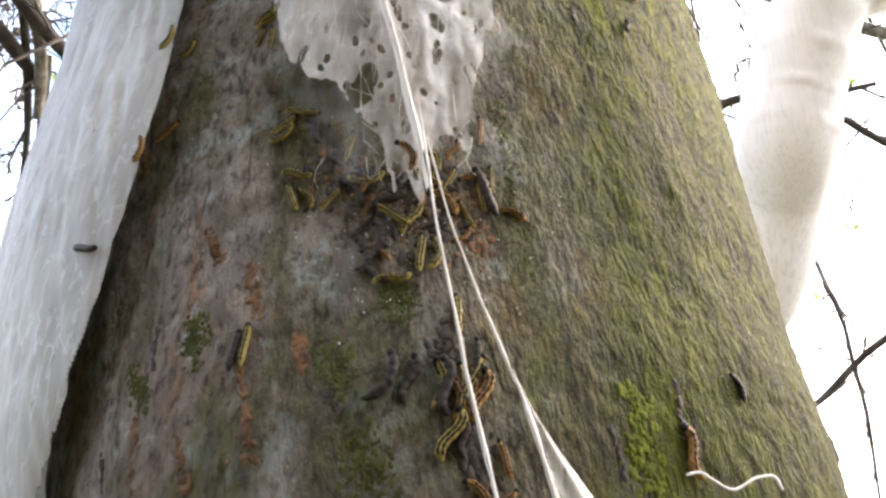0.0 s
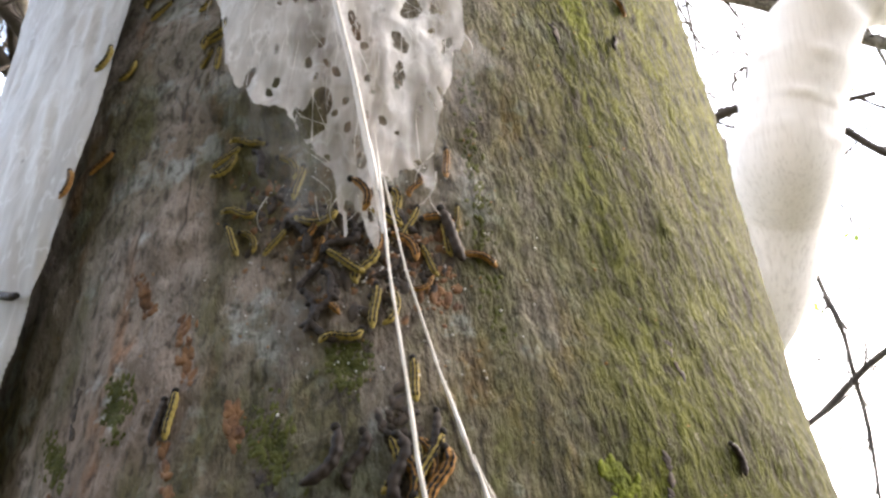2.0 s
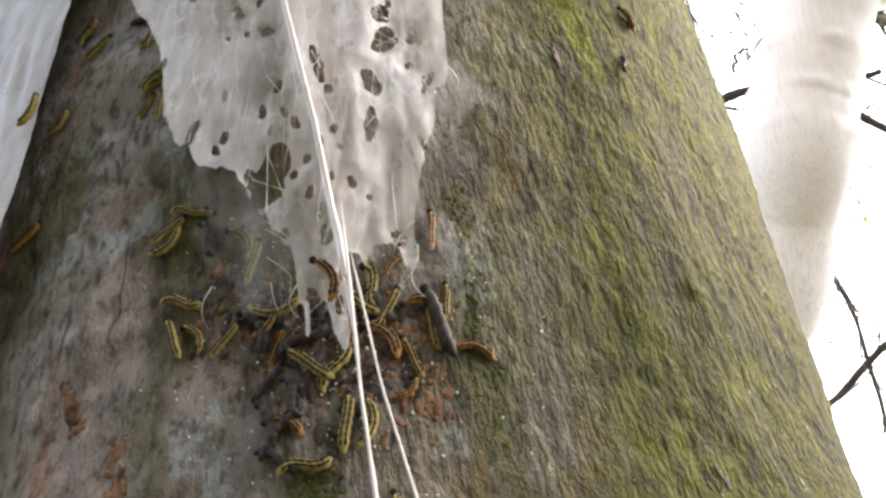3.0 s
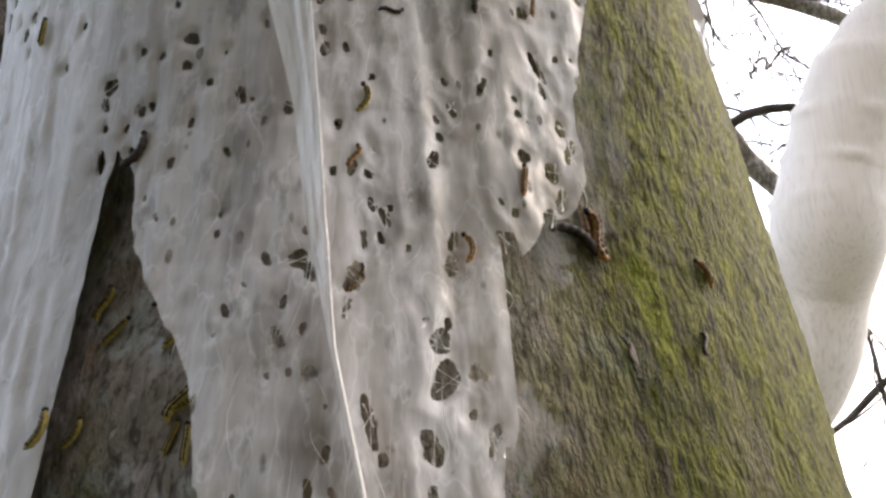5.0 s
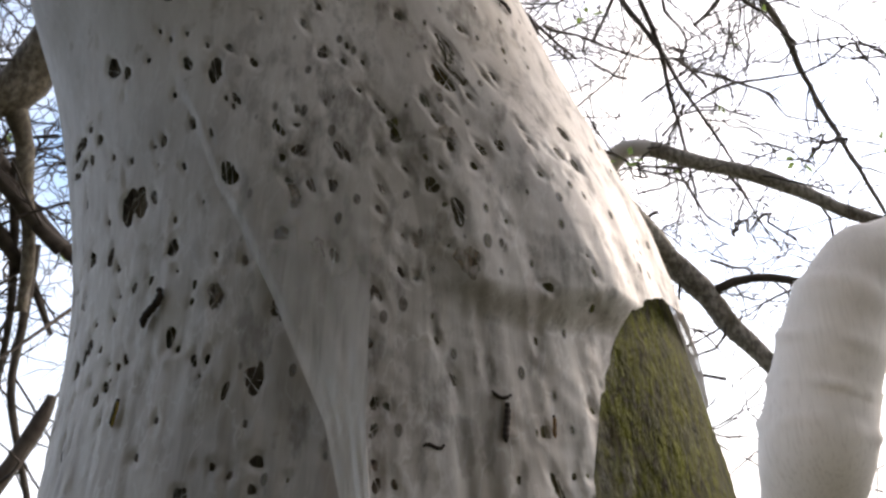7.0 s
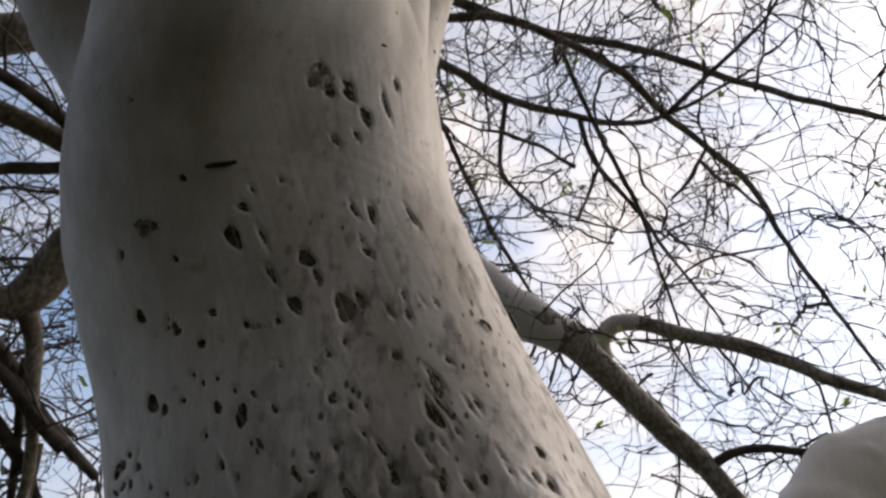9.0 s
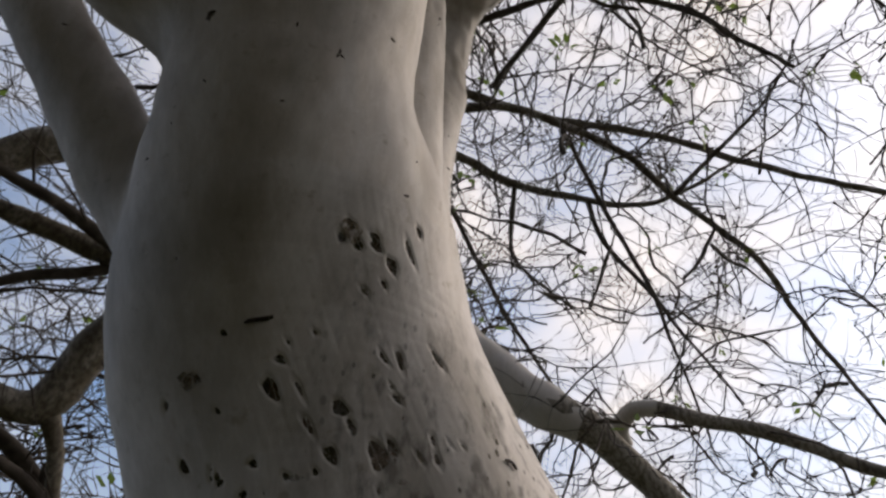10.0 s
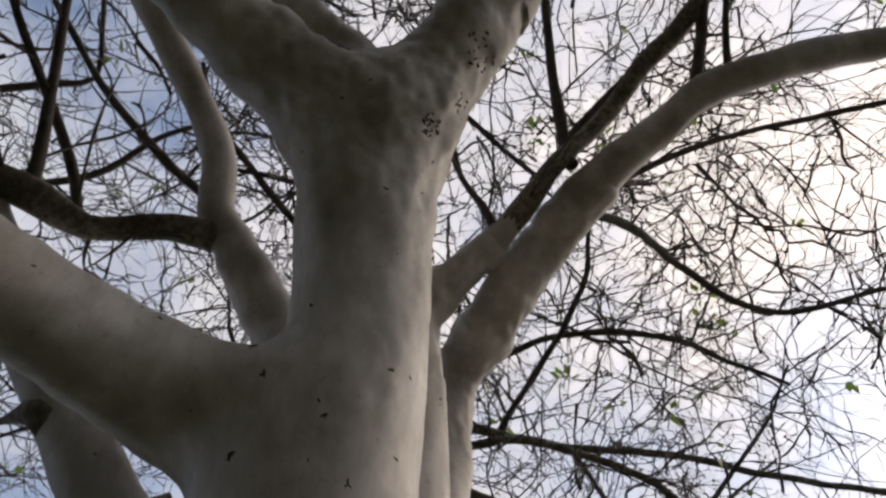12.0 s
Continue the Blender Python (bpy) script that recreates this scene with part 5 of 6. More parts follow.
def branch(name, rows, parent, mat, sides=14, step=0.05, rough=0.02, seed=1, label=""):
    rng = np.random.RandomState(seed)
    return under(name, mesh_of(name, *tube(branch_path(rows, step), sides, rough, rng), mat), parent, label)


web_limbs = [
    [(0.27, -0.10, 4.16, 0.117), (0.602, -0.35, 4.632, 0.112), (1.1, -0.7, 5.3, 0.09), (1.5, -0.9, 6.2, 0.06)],
    [(-0.60, -0.36, 3.985, 0.100), (-0.72, -0.50, 4.05, 0.096), (-1.0, -0.9, 4.3, 0.09), (-1.5, -1.5, 4.8, 0.07)],
    [(-0.42, -0.235, 4.40, 0.098), (-0.60, -0.45, 4.8, 0.095), (-0.9, -0.8, 5.5, 0.07)],
    [(-0.80, -0.21, 2.832, 0.083), (-0.90, -0.37, 2.79, 0.081), (-1.15, -0.7, 2.74, 0.076), (-1.6, -1.2, 2.75, 0.07)],
    [(-0.829, 0.464, 3.251, 0.072), (-0.897, 0.419, 3.365, 0.073), (-1.076, 0.263, 3.638, 0.079), (-1.275, 0.049, 3.939, 0.081)],
    [(0.501, 0.635, 4.246, 0.082), (0.611, 0.555, 4.289, 0.079), (0.742, 0.464, 4.333, 0.066), (1.017, 0.317, 4.399, 0.06), (1.331, 0.258, 4.445, 0.059), (1.701, 0.25, 4.534, 0.059), (2.207, 0.205, 4.562, 0.052)],
    [(0.16, 0.693, 4.12, 0.058), (0.276, 0.617, 4.168, 0.047), (0.407, 0.519, 4.236, 0.036)],
    [(-0.546, 0.441, 3.862, 0.063), (-0.587, 0.374, 3.946, 0.056), (-0.599, 0.248, 4.117, 0.052), (-0.671, 0.058, 4.307, 0.051), (-0.809, -0.17, 4.514, 0.051), (-0.929, -0.393, 4.753, 0.045)],
]
for k, rows in enumerate(web_limbs):
    branch("limb", rows, tree, SILK_SMOOTH, seed=k, rough=0.008)
bare_limbs = [
    [(0.276, 0.617, 4.168, 0.047), (0.407, 0.519, 4.236, 0.036), (0.665, 0.389, 4.488, 0.035), (1.007, 0.141, 4.666, 0.038), (1.287, -0.019, 4.913, 0.037)],
    [(-0.54, 0.45, 3.88, 0.055), (-0.60, 0.41, 3.868, 0.046), (-0.7, 0.345, 3.833, 0.04), (-0.898, 0.285, 3.778, 0.036), (-0.995, 0.186, 3.766, 0.05), (-1.141, 0.092, 3.775, 0.042), (-1.5, 0.0, 3.8, 0.03)],
    [(-0.758, 0.502, 3.122, 0.04), (-0.813, 0.462, 3.143, 0.042), (-0.861, 0.453, 3.173, 0.028), (-0.936, 0.486, 3.211, 0.009), (-1.105, 0.552, 3.285, 0.007)],
]

# ---------------------------------------------------------------- the second stem, wrapped in silk like the trunk
stem = empty("silk_wrapped_stem", (0.15, 1.75, 0.0))
tagged(stem, "leaning stem wholly wrapped in white silk, lumpy with ridges", "tree stem")


def build_stem():
    rows = [(0.15, 1.75, -0.05, 0.15), (0.32, 1.74, 0.8, 0.11), (0.48, 1.70, 1.30, 0.095), (0.609, 1.663, 1.623, 0.091), (0.677, 1.596, 1.764, 0.09), (0.701, 1.545, 1.894, 0.089), (0.694, 1.464, 1.985, 0.103), (0.717, 1.441, 2.087, 0.1), (0.739, 1.417, 2.17, 0.097), (0.764, 1.4, 2.245, 0.092), (0.805, 1.386, 2.311, 0.087), (0.884, 1.383, 2.35, 0.084), (1.019, 1.404, 2.384, 0.079), (1.4, 1.42, 2.5, 0.055), (1.8, 1.45, 2.7, 0.045)]
    path = smooth_path(rows, 0.006)
    v, f = tube(path, 56)
    n = len(path)
    v = v.reshape(n, 56, 3)
    run = np.concatenate([[0], np.cumsum(np.linalg.norm(np.diff(path[:, :3], axis=0), axis=1))])[:, None]
    a = np.linspace(0, 2 * np.pi, 56, endpoint=False)[None]
    # soft collars where the wrapping bunches, each with a puckered upper rim
    at = run / 0.098 + 0.10 * np.sin(a + 1.1) + 0.07 * np.sin(3 * a + 0.4) + 1.1 * vnoise(np.stack([run * 5 + 0 * a, 0 * a + 0 * run, 0 * a + 0 * run], -1), 1.0)
    saw = at - np.floor(at)
    hump = np.where(saw < 0.70, 0.5 - 0.5 * np.cos(saw / 0.70 * np.pi), 0.5 + 0.5 * np.cos((saw - 0.70) / 0.30 * np.pi))
    zone = np.clip((v[..., 2] - 1.9) / 0.12, 0.1, 1)
    lumps = np.clip(vnoise(v, 26.0, 2) * 2.2 - 1.0, 0, 1) * np.clip(1 - np.abs(saw - 0.78) / 0.22, 0, 1)
    swell = 1 + zone * (0.16 * (hump - 0.45) * np.clip(vnoise(v, 8.0, 1) * 2.2 - 0.6, 0, 1.2) + 0.09 * lumps) + 0.05 * (vnoise(v, 14) - 0.5)
    v = path[:, None, :3] + (v - path[:, None, :3]) * swell[..., None]
    under("wrapping", mesh_of("wrapping", v.reshape(-1, 3), f, STEM_SILK), stem)
    branch("tip", [(1.75, 1.45, 2.67, 0.047), (2.4, 1.5, 3.1, 0.03), (3.0, 1.6, 3.8, 0.012)], stem, LIMB)


build_stem()

# ---------------------------------------------------------------- bare branches against the sky
rear_tree = empty("bare_tree", (-0.25, 6.4, 0.0))
tagged(rear_tree, "bare tree in early spring with thin dark twigs", "tree")
branch("trunk", [(-0.25, 6.4, -0.05, 0.30), (-0.3, 6.3, 1.2, 0.2), (-0.2, 6.1, 3.0, 0.17), (-0.3, 6.0, 5.0, 0.13)], rear_tree, LIMB, 20)

BRANCHES = [
    ("F1", [(-0.284, 3.416, 6.785, 0.045), (0.016, 3.441, 6.774, 0.04), (0.757, 3.667, 6.664, 0.034), (1.625, 3.769, 6.491, 0.03), (2.296, 3.866, 6.256, 0.028), (2.954, 3.889, 5.982, 0.026), (3.629, 3.893, 5.758, 0.02)]),
    ("F2", [(-0.281, 3.427, 6.527, 0.039), (0.011, 3.451, 6.515, 0.037), (0.69, 3.529, 6.527, 0.033), (1.416, 3.793, 6.266, 0.031), (1.769, 4.021, 6.062, 0.027), (2.418, 4.384, 5.641, 0.026), (2.704, 4.655, 5.266, 0.021), (3.397, 5.229, 4.49, 0.015)]),
    ("F3", [(-0.288, 3.586, 6.398, 0.039), (0.025, 3.689, 6.318, 0.037), (0.561, 3.949, 6.178, 0.033), (1.108, 4.066, 6.097, 0.029), (1.526, 4.11, 6.067, 0.023), (1.878, 4.042, 6.142, 0.018), (2.443, 3.838, 6.348, 0.012)]),
    ("F4", [(0.921, 3.609, 6.421, 0.022), (1.151, 3.944, 6.063, 0.02), (1.512, 4.373, 5.464, 0.018), (1.69, 4.657, 4.986, 0.013), (1.845, 4.908, 4.459, 0.009)]),
    ("F5", [(-0.124, 3.676, 6.061, 0.019), (0.055, 3.885, 5.859, 0.019), (0.44, 4.47, 5.302, 0.017), (0.77, 4.836, 4.876, 0.013), (0.954, 5.036, 4.459, 0.009)]),
    ("F6", [(0.561, 3.949, 6.178, 0.022), (0.504, 4.209, 5.921, 0.02), (0.565, 4.38, 5.721, 0.015), (0.972, 4.561, 5.408, 0.009)]),
    ("F7", [(1.108, 4.066, 6.097, 0.022), (1.253, 4.3, 5.805, 0.02), (1.536, 4.476, 5.49, 0.018), (1.803, 4.647, 5.128, 0.013), (2.118, 4.805, 4.674, 0.009)]),
    ("F8", [(1.769, 4.021, 6.062, 0.023), (2.072, 3.713, 6.218, 0.018), (2.35, 3.401, 6.344, 0.014), (2.531, 3.077, 6.492, 0.009)]),
    ("G", [(-0.258, 3.427, 4.711, 0.108), (0.004, 3.293, 4.318, 0.116), (0.264, 3.254, 3.999, 0.125), (0.438, 3.223, 3.826, 0.108), (0.635, 3.207, 3.695, 0.081), (1.105, 3.454, 3.31, 0.066), (1.292, 3.475, 3.112, 0.058), (1.397, 3.5, 2.937, 0.049), (1.583, 3.491, 2.716, 0.04), (1.666, 3.512, 2.487, 0.029)]),
    ("G2", [(0.849, 3.361, 3.634, 0.043), (0.827, 3.316, 3.72, 0.043), (0.884, 3.21, 3.769, 0.04), (1, 3.183, 3.757, 0.038), (1.235, 3.113, 3.635, 0.036), (1.445, 3.074, 3.548, 0.035), (1.643, 3.04, 3.434, 0.034), (1.918, 2.971, 3.26, 0.031), (2.228, 2.85, 3.06, 0.025)]),
    ("G3", [(1.292, 3.475, 3.112, 0.026), (1.4, 3.406, 3.173, 0.023), (1.539, 3.349, 3.165, 0.02), (1.714, 3.286, 3.112, 0.017), (1.955, 3.148, 3.112, 0.012)]),
    ("H1", [(-1.215, 1.873, 4.445, 0.083), (-1.574, 1.809, 4.307, 0.08), (-1.718, 1.777, 4.239, 0.075), (-1.948, 1.719, 4.113, 0.065), (-2.413, 1.608, 4.092, 0.055)]),
    ("H2", [(-1.316, 2.258, 4.03, 0.052), (-1.512, 2.138, 4.039, 0.049), (-1.639, 2.044, 4.049, 0.044), (-1.742, 1.965, 4.053, 0.041), (-2.075, 1.853, 4.204, 0.036)]),
    ("H3", [(-1.377, 2.239, 4.015, 0.028), (-1.517, 2.201, 3.967, 0.026), (-1.755, 2.129, 3.869, 0.023), (-1.998, 2.056, 3.73, 0.018)]),
    ("H4", [(-1.338, 2.14, 3.988, 0.033), (-1.466, 2.015, 4.038, 0.03), (-1.585, 1.889, 4.082, 0.025), (-1.681, 1.795, 4.101, 0.023), (-1.851, 1.588, 4.145, 0.018)]),
    ("H5", [(-1.244, 2.306, 3.851, 0.088), (-1.463, 2.343, 3.654, 0.081), (-1.607, 2.384, 3.47, 0.078), (-1.71, 2.349, 3.425, 0.063), (-1.901, 2.192, 3.457, 0.053)]),
    ("H6", [(-1.607, 2.402, 3.442, 0.05), (-1.581, 2.475, 3.344, 0.035), (-1.573, 2.551, 3.212, 0.03), (-1.57, 2.673, 2.944, 0.025), (-1.576, 2.75, 2.717, 0.02)]),
    ("H7", [(-1.856, 2.408, 3.389, 0.034), (-1.751, 2.516, 3.321, 0.034), (-1.633, 2.662, 3.171, 0.031), (-1.53, 2.771, 3.049, 0.026), (-1.381, 2.894, 2.908, 0.018)]),
    ("H8", [(-1.437, 2.677, 2.952, 0.031), (-1.523, 2.598, 3.018, 0.028), (-1.618, 2.48, 3.13, 0.026), (-1.734, 2.35, 3.214, 0.021)]),
    ("H9", [(-1.568, 2.711, 2.99, 0.02), (-1.594, 2.807, 2.726, 0.017), (-1.607, 2.888, 2.442, 0.015), (-1.527, 2.995, 2.111, 0.012), (-1.463, 3.049, 1.863, 0.01)]),
    ("H10", [(-1.559, 2.762, 2.022, 0.035), (-1.489, 2.777, 2.174, 0.032), (-1.427, 2.777, 2.333, 0.028), (-1.402, 2.77, 2.413, 0.016)]),
    ("J1", [(-1.802, 2.534, 3.114, 0.034), (-1.719, 2.643, 3.037, 0.032), (-1.646, 2.744, 2.949, 0.028), (-1.602, 2.819, 2.864, 0.018), (-1.54, 2.939, 2.696, 0.01)]),
    ("J2", [(-1.615, 2.542, 3.272, 0.019), (-1.646, 2.699, 3.022, 0.018), (-1.678, 2.877, 2.667, 0.013), (-1.715, 2.995, 2.323, 0.008)]),
    ("J3", [(1.888, 3.696, 3.284, 0.013), (2.035, 3.655, 3.213, 0.018), (2.243, 3.615, 3.049, 0.02), (2.522, 3.531, 2.827, 0.02)]),
    ("J4", [(1.86, 3.919, 2.83, 0.008), (1.913, 3.954, 2.667, 0.012), (2.054, 3.995, 2.291, 0.012), (2.113, 4.028, 1.985, 0.013), (2.153, 4.057, 1.55, 0.01), (2.153, 4.065, 1.281, 0.007)]),
    ("J5", [(1.88, 4.173, 1.758, 0.017), (1.97, 4.124, 1.825, 0.018), (2.113, 4.028, 1.985, 0.02), (2.248, 3.933, 2.099, 0.02), (2.527, 3.717, 2.279, 0.02)]),
    ("K1", [(-0.088, 2.182, 5.56, 0.023), (0.285, 2.11, 5.6, 0.021), (0.723, 1.994, 5.618, 0.02), (1.322, 2.012, 5.442, 0.018), (1.552, 2.097, 5.29, 0.015), (1.816, 2.161, 5.11, 0.01)]),
    ("K2", [(0.524, 0.638, 4.262, 0.018), (0.746, 0.791, 4.419, 0.017), (0.991, 1.058, 4.553, 0.017), (1.242, 1.265, 4.576, 0.015), (1.515, 1.386, 4.622, 0.013), (1.893, 1.305, 4.578, 0.011)]),
    ("K3", [(0.635, 0.57, 4.265, 0.014), (0.877, 0.528, 4.378, 0.013), (1.168, 0.518, 4.496, 0.012), (1.482, 0.517, 4.578, 0.012), (1.759, 0.479, 4.55, 0.011), (2.081, 0.414, 4.471, 0.008)]),
    ("K4", [(0.268, 2.294, 5.216, 0.019), (0.548, 2.013, 5.393, 0.019), (0.816, 1.676, 5.555, 0.017), (0.881, 1.428, 5.671, 0.013), (0.943, 1.173, 5.771, 0.008)]),
    ("K5", [(0.529, 0.5, 4.307, 0.026), (0.515, 0.457, 4.369, 0.024), (0.525, 0.323, 4.539, 0.021), (0.535, 0.15, 4.685, 0.019), (0.578, -0.098, 4.923, 0.016)]),
    ("K6", [(0.991, 0.316, 4.409, 0.025), (1.033, 0.22, 4.53, 0.022), (1.128, 0.066, 4.745, 0.021), (1.229, -0.205, 4.957, 0.017)]),
    ("K7", [(1.105, 0.304, 4.423, 0.017), (1.157, 0.168, 4.603, 0.013), (1.211, -0.045, 4.73, 0.012)]),
    ("K8", [(0.219, 0.604, 4.158, 0.017), (0.195, 0.552, 4.237, 0.013), (0.143, 0.476, 4.324, 0.011), (0.135, 0.377, 4.465, 0.009), (0.121, 0.229, 4.611, 0.006)]),
    ("K9", [(-0.523, 0.734, 4.045, 0.022), (-0.585, 0.539, 4.123, 0.021), (-0.677, 0.44, 4.249, 0.018), (-0.849, 0.278, 4.36, 0.016), (-1.041, 0.074, 4.558, 0.014), (-1.185, -0.198, 4.757, 0.012)]),
    ("K10", [(-0.96, 0.296, 3.861, 0.019), (-0.984, 0.224, 3.99, 0.016), (-1.037, 0.054, 4.124, 0.015), (-1.149, -0.25, 4.341, 0.012)]),
    ("K11", [(-1.044, 0.169, 3.863, 0.022), (-1.031, 0.072, 4.01, 0.018), (-1.029, -0.082, 4.263, 0.016), (-1.012, -0.282, 4.508, 0.013)]),
    ("K12", [(-0.542, 0.954, 5.062, 0.018), (-0.758, 0.581, 5.158, 0.016), (-0.847, 0.398, 5.188, 0.016), (-0.851, 0.163, 5.238, 0.01)]),
    ("K13", [(-1.465, 0.456, 4.724, 0.015), (-1.219, 0.458, 4.834, 0.015), (-1, 0.378, 4.936, 0.012), (-0.757, 0.358, 5.008, 0.01)]),
    ("K14", [(0.197, 0.361, 4.675, 0.011), (0.348, 0.516, 4.611, 0.011), (0.48, 0.645, 4.543, 0.01)]),
    ("K15", [(0.597, 0.554, 4.772, 0.018), (0.808, 0.422, 4.872, 0.018), (1.018, 0.26, 4.96, 0.017), (1.223, 0.115, 5.025, 0.015)]),
    ("K16", [(-0.512, 0.744, 5.149, 0.013), (-0.675, 0.668, 5.147, 0.013), (-0.812, 0.618, 5.133, 0.01)]),
    ("K17", [(-1.501, 0.096, 4.796, 0.015), (-1.327, 0.114, 4.873, 0.015), (-1.195, 0.121, 4.926, 0.012), (-1.141, -0.038, 4.971, 0.011), (-1.098, -0.267, 5.114, 0.009)]),
]


def twig_row(at, way, length, r, rng, droop=0.0, buds=0.0):
    """The line of a twig that wanders and thins; buds swell it here and there."""
    n = max(4, int(length / (0.045 if buds else 0.09)))
    t = np.linspace(0, 1, n)[:, None]
    bend = rng.standard_normal(3) * 0.8
    kink = np.cumsum(rng.standard_normal((n, 3)) * 0.11, axis=0)
    p = at + length * (t * way + t**2 * (bend - (0, 0, droop)) * 0.5 + kink * t * 0.5)
    return np.c_[p, (r * (1 - 0.75 * t[:, 0])) * (0.65 + 0.7 * rng.rand(n)) + buds * (rng.rand(n) < 0.4)]


def spread(way, rng, lean):
    """A way that leaves the given one by about lean."""
    side = np.cross(way, rng.standard_normal(3))
    side /= np.linalg.norm(side) + 1e-9
    w = way * math.cos(lean) + side * math.sin(lean)
    return w / np.linalg.norm(w)


def sprout(heap, path, rng, every, length, r):
    """Twigs along a branch, and finer ones on those."""
    run = np.concatenate([[0], np.cumsum(np.linalg.norm(np.diff(path[:, :3], axis=0), axis=1))])
    at = 0.2 * every
    while at < run[-1]:
        k = min(int(np.searchsorted(run, at)), len(path) - 1)
        k0 = max(0, k - 1)
        way = path[k, :3] - path[k0, :3] if k != k0 else path[1, :3] - path[0, :3]
        way = way / (np.linalg.norm(way) + 1e-9)
        ln = length * rng.uniform(0.35, 1.2)
        row = twig_row(path[k, :3], spread(way, rng, rng.uniform(0.5, 1.1)), ln, min(r, 0.6 * path[k, 3] + 0.001), rng, 0.15)
        heap.add(tube(row, 4))
        for _ in range(int(ln / 0.17)):
            j = rng.randint(1, len(row))
            w = row[j, :3] - row[j - 1, :3]
            w /= np.linalg.norm(w) + 1e-9
            heap.add(tube(twig_row(row[j, :3], spread(w, rng, rng.uniform(0.4, 1.1)), ln * rng.uniform(0.15, 0.5), max(0.0018, 0.55 * r), rng, 0.1), 3))
        at += every * rng.uniform(0.5, 1.5)


def build_branches():
    rng = np.random.RandomState(21)
    for k, (name, rows) in enumerate(BRANCHES):
        far = name[0] in "FGJ" and name not in ("J1", "J2") or name in ("K1", "K4")
        host = rear_tree if far else tree
        if name in ("G", "G2"):            # the silk reaches along these like a tight sleeve, and ends ragged
            sleeve = [(x, y, z, 1.06 * r + 0.004) for x, y, z, r in rows[: 5 if name == "G" else 4]]
            under("silk_sleeve", mesh_of("silk_sleeve", *tube(branch_path(sleeve, 0.04), 20), SILK_SLEEVE), host, "pale silk sleeve round the branch")
        ob = branch("branch", rows, host, SILK_LIMB if name in ("G", "G2") else LIMB if rows[0][3] > 0.035 else TWIG, 10, 0.06, 0.03, k)
        heap = Heap()
        sprout(heap, branch_path(rows, 0.06), rng, 0.26 if far else 0.20, 0.85 if far else 0.5, 0.007)
        tw = under("brushwood", heap.mesh("brushwood", TWIG), ob)
        tagged(tw, kind="stuff")
    for k, rows in enumerate(bare_limbs):
        ob = branch("limb", rows, tree, LIMB, 12, 0.05, 0.02, 40 + k)
        heap = Heap()
        sprout(heap, branch_path(rows, 0.06), rng, 0.25, 0.45, 0.006)
        tagged(under("brushwood", heap.mesh("brushwood", TWIG), ob), kind="stuff")


build_branches()


def dome(rng, lo, hi):
    """A place in the crowns round about: azimuth from straight ahead, height above the horizon, distance."""
    while True:
        az, el = radians(rng.uniform(-180, 180)), radians(rng.uniform(10, 88))
        if rng.rand() > math.cos(el) ** 0.7:
            continue
        if el < radians(30) and rng.rand() > (el - radians(8)) / radians(24):
            continue
        if abs(az) > radians(70) and rng.rand() > 0.35:
            continue
        d = rng.uniform(lo, hi)
        return np.array([d * math.cos(el) * math.sin(az), -0.2 + d * math.cos(el) * math.cos(az), 1.7 + d * math.sin(el)])


def build_canopy():
    rng = np.random.RandomState(4)
    heap, leaves = Heap(), Heap()
    for k in range(960):
        at = dome(rng, 4.2, 9.0)
        way = np.array([rng.standard_normal(), rng.standard_normal(), rng.uniform(-0.4, 0.7)])
        way /= np.linalg.norm(way)
        row = twig_row(at, way, rng.uniform(0.7, 2.0), rng.uniform(0.0045, 0.014), rng, 0.2)
        row = smooth_path(row, 0.1)
        heap.add(tube(row, 4))
        for _ in range(rng.randint(5, 11)):
            j = rng.randint(1, len(row))
            w = row[j, :3] - row[j - 1, :3]
            w /= np.linalg.norm(w) + 1e-9
            side = twig_row(row[j, :3], spread(w, rng, rng.uniform(0.5, 1.0)), rng.uniform(0.2, 0.8), 0.0052, rng, 0.1, 0.0028)
            heap.add(tube(side, 3))
            for _ in range(2):
                i = rng.randint(1, len(side))
                heap.add(tube(twig_row(side[i, :3], spread(w, rng, 0.8), rng.uniform(0.08, 0.3), 0.0030, rng, 0.0, 0.0018), 3))
        if rng.rand() < 0.42:
            tip = row[rng.randint(len(row) // 2, len(row)), :3]
            for _ in range(rng.randint(3, 7)):
                a, b = rng.standard_normal((2, 3))
                a, b = a / np.linalg.norm(a), b / np.linalg.norm(b)
                s = rng.uniform(0.045, 0.09)
                c = tip + a * 0.035
                v = np.array([c, c + s * (a * 0.5 + b * 0.35), c + s * 1.1 * a + 0.1 * s * b, c + s * (a * 0.5 - b * 0.35)])
                leaves.add((v, np.array([[0, 1, 2, 3]])))
    tagged(new("twig_tangle", heap.mesh("twig_tangle", TWIG)), "tangle of thin bare twigs of the crowns overhead", "twigs", kind="stuff")
    tagged(new("young_leaves", leaves.mesh("young_leaves", LEAF)), "few small fresh green leaves on the twigs", "leaves", kind="stuff")


build_canopy()


# ---------------------------------------------------------------- caterpillars
def flesh(base, dark):
    def build(N, L):
        co = N("ShaderNodeTexCoord").outputs["Object"]
        n = noise_at(N, L, co, 500.0, 3, 0.6)
        col = ramped(N, L, n, [(0.35, dark), (0.6, base)])
        return principled(N, L, col, 0.5, bumped(N, L, n, 0.4, 0.0006), 0.18)
    return build


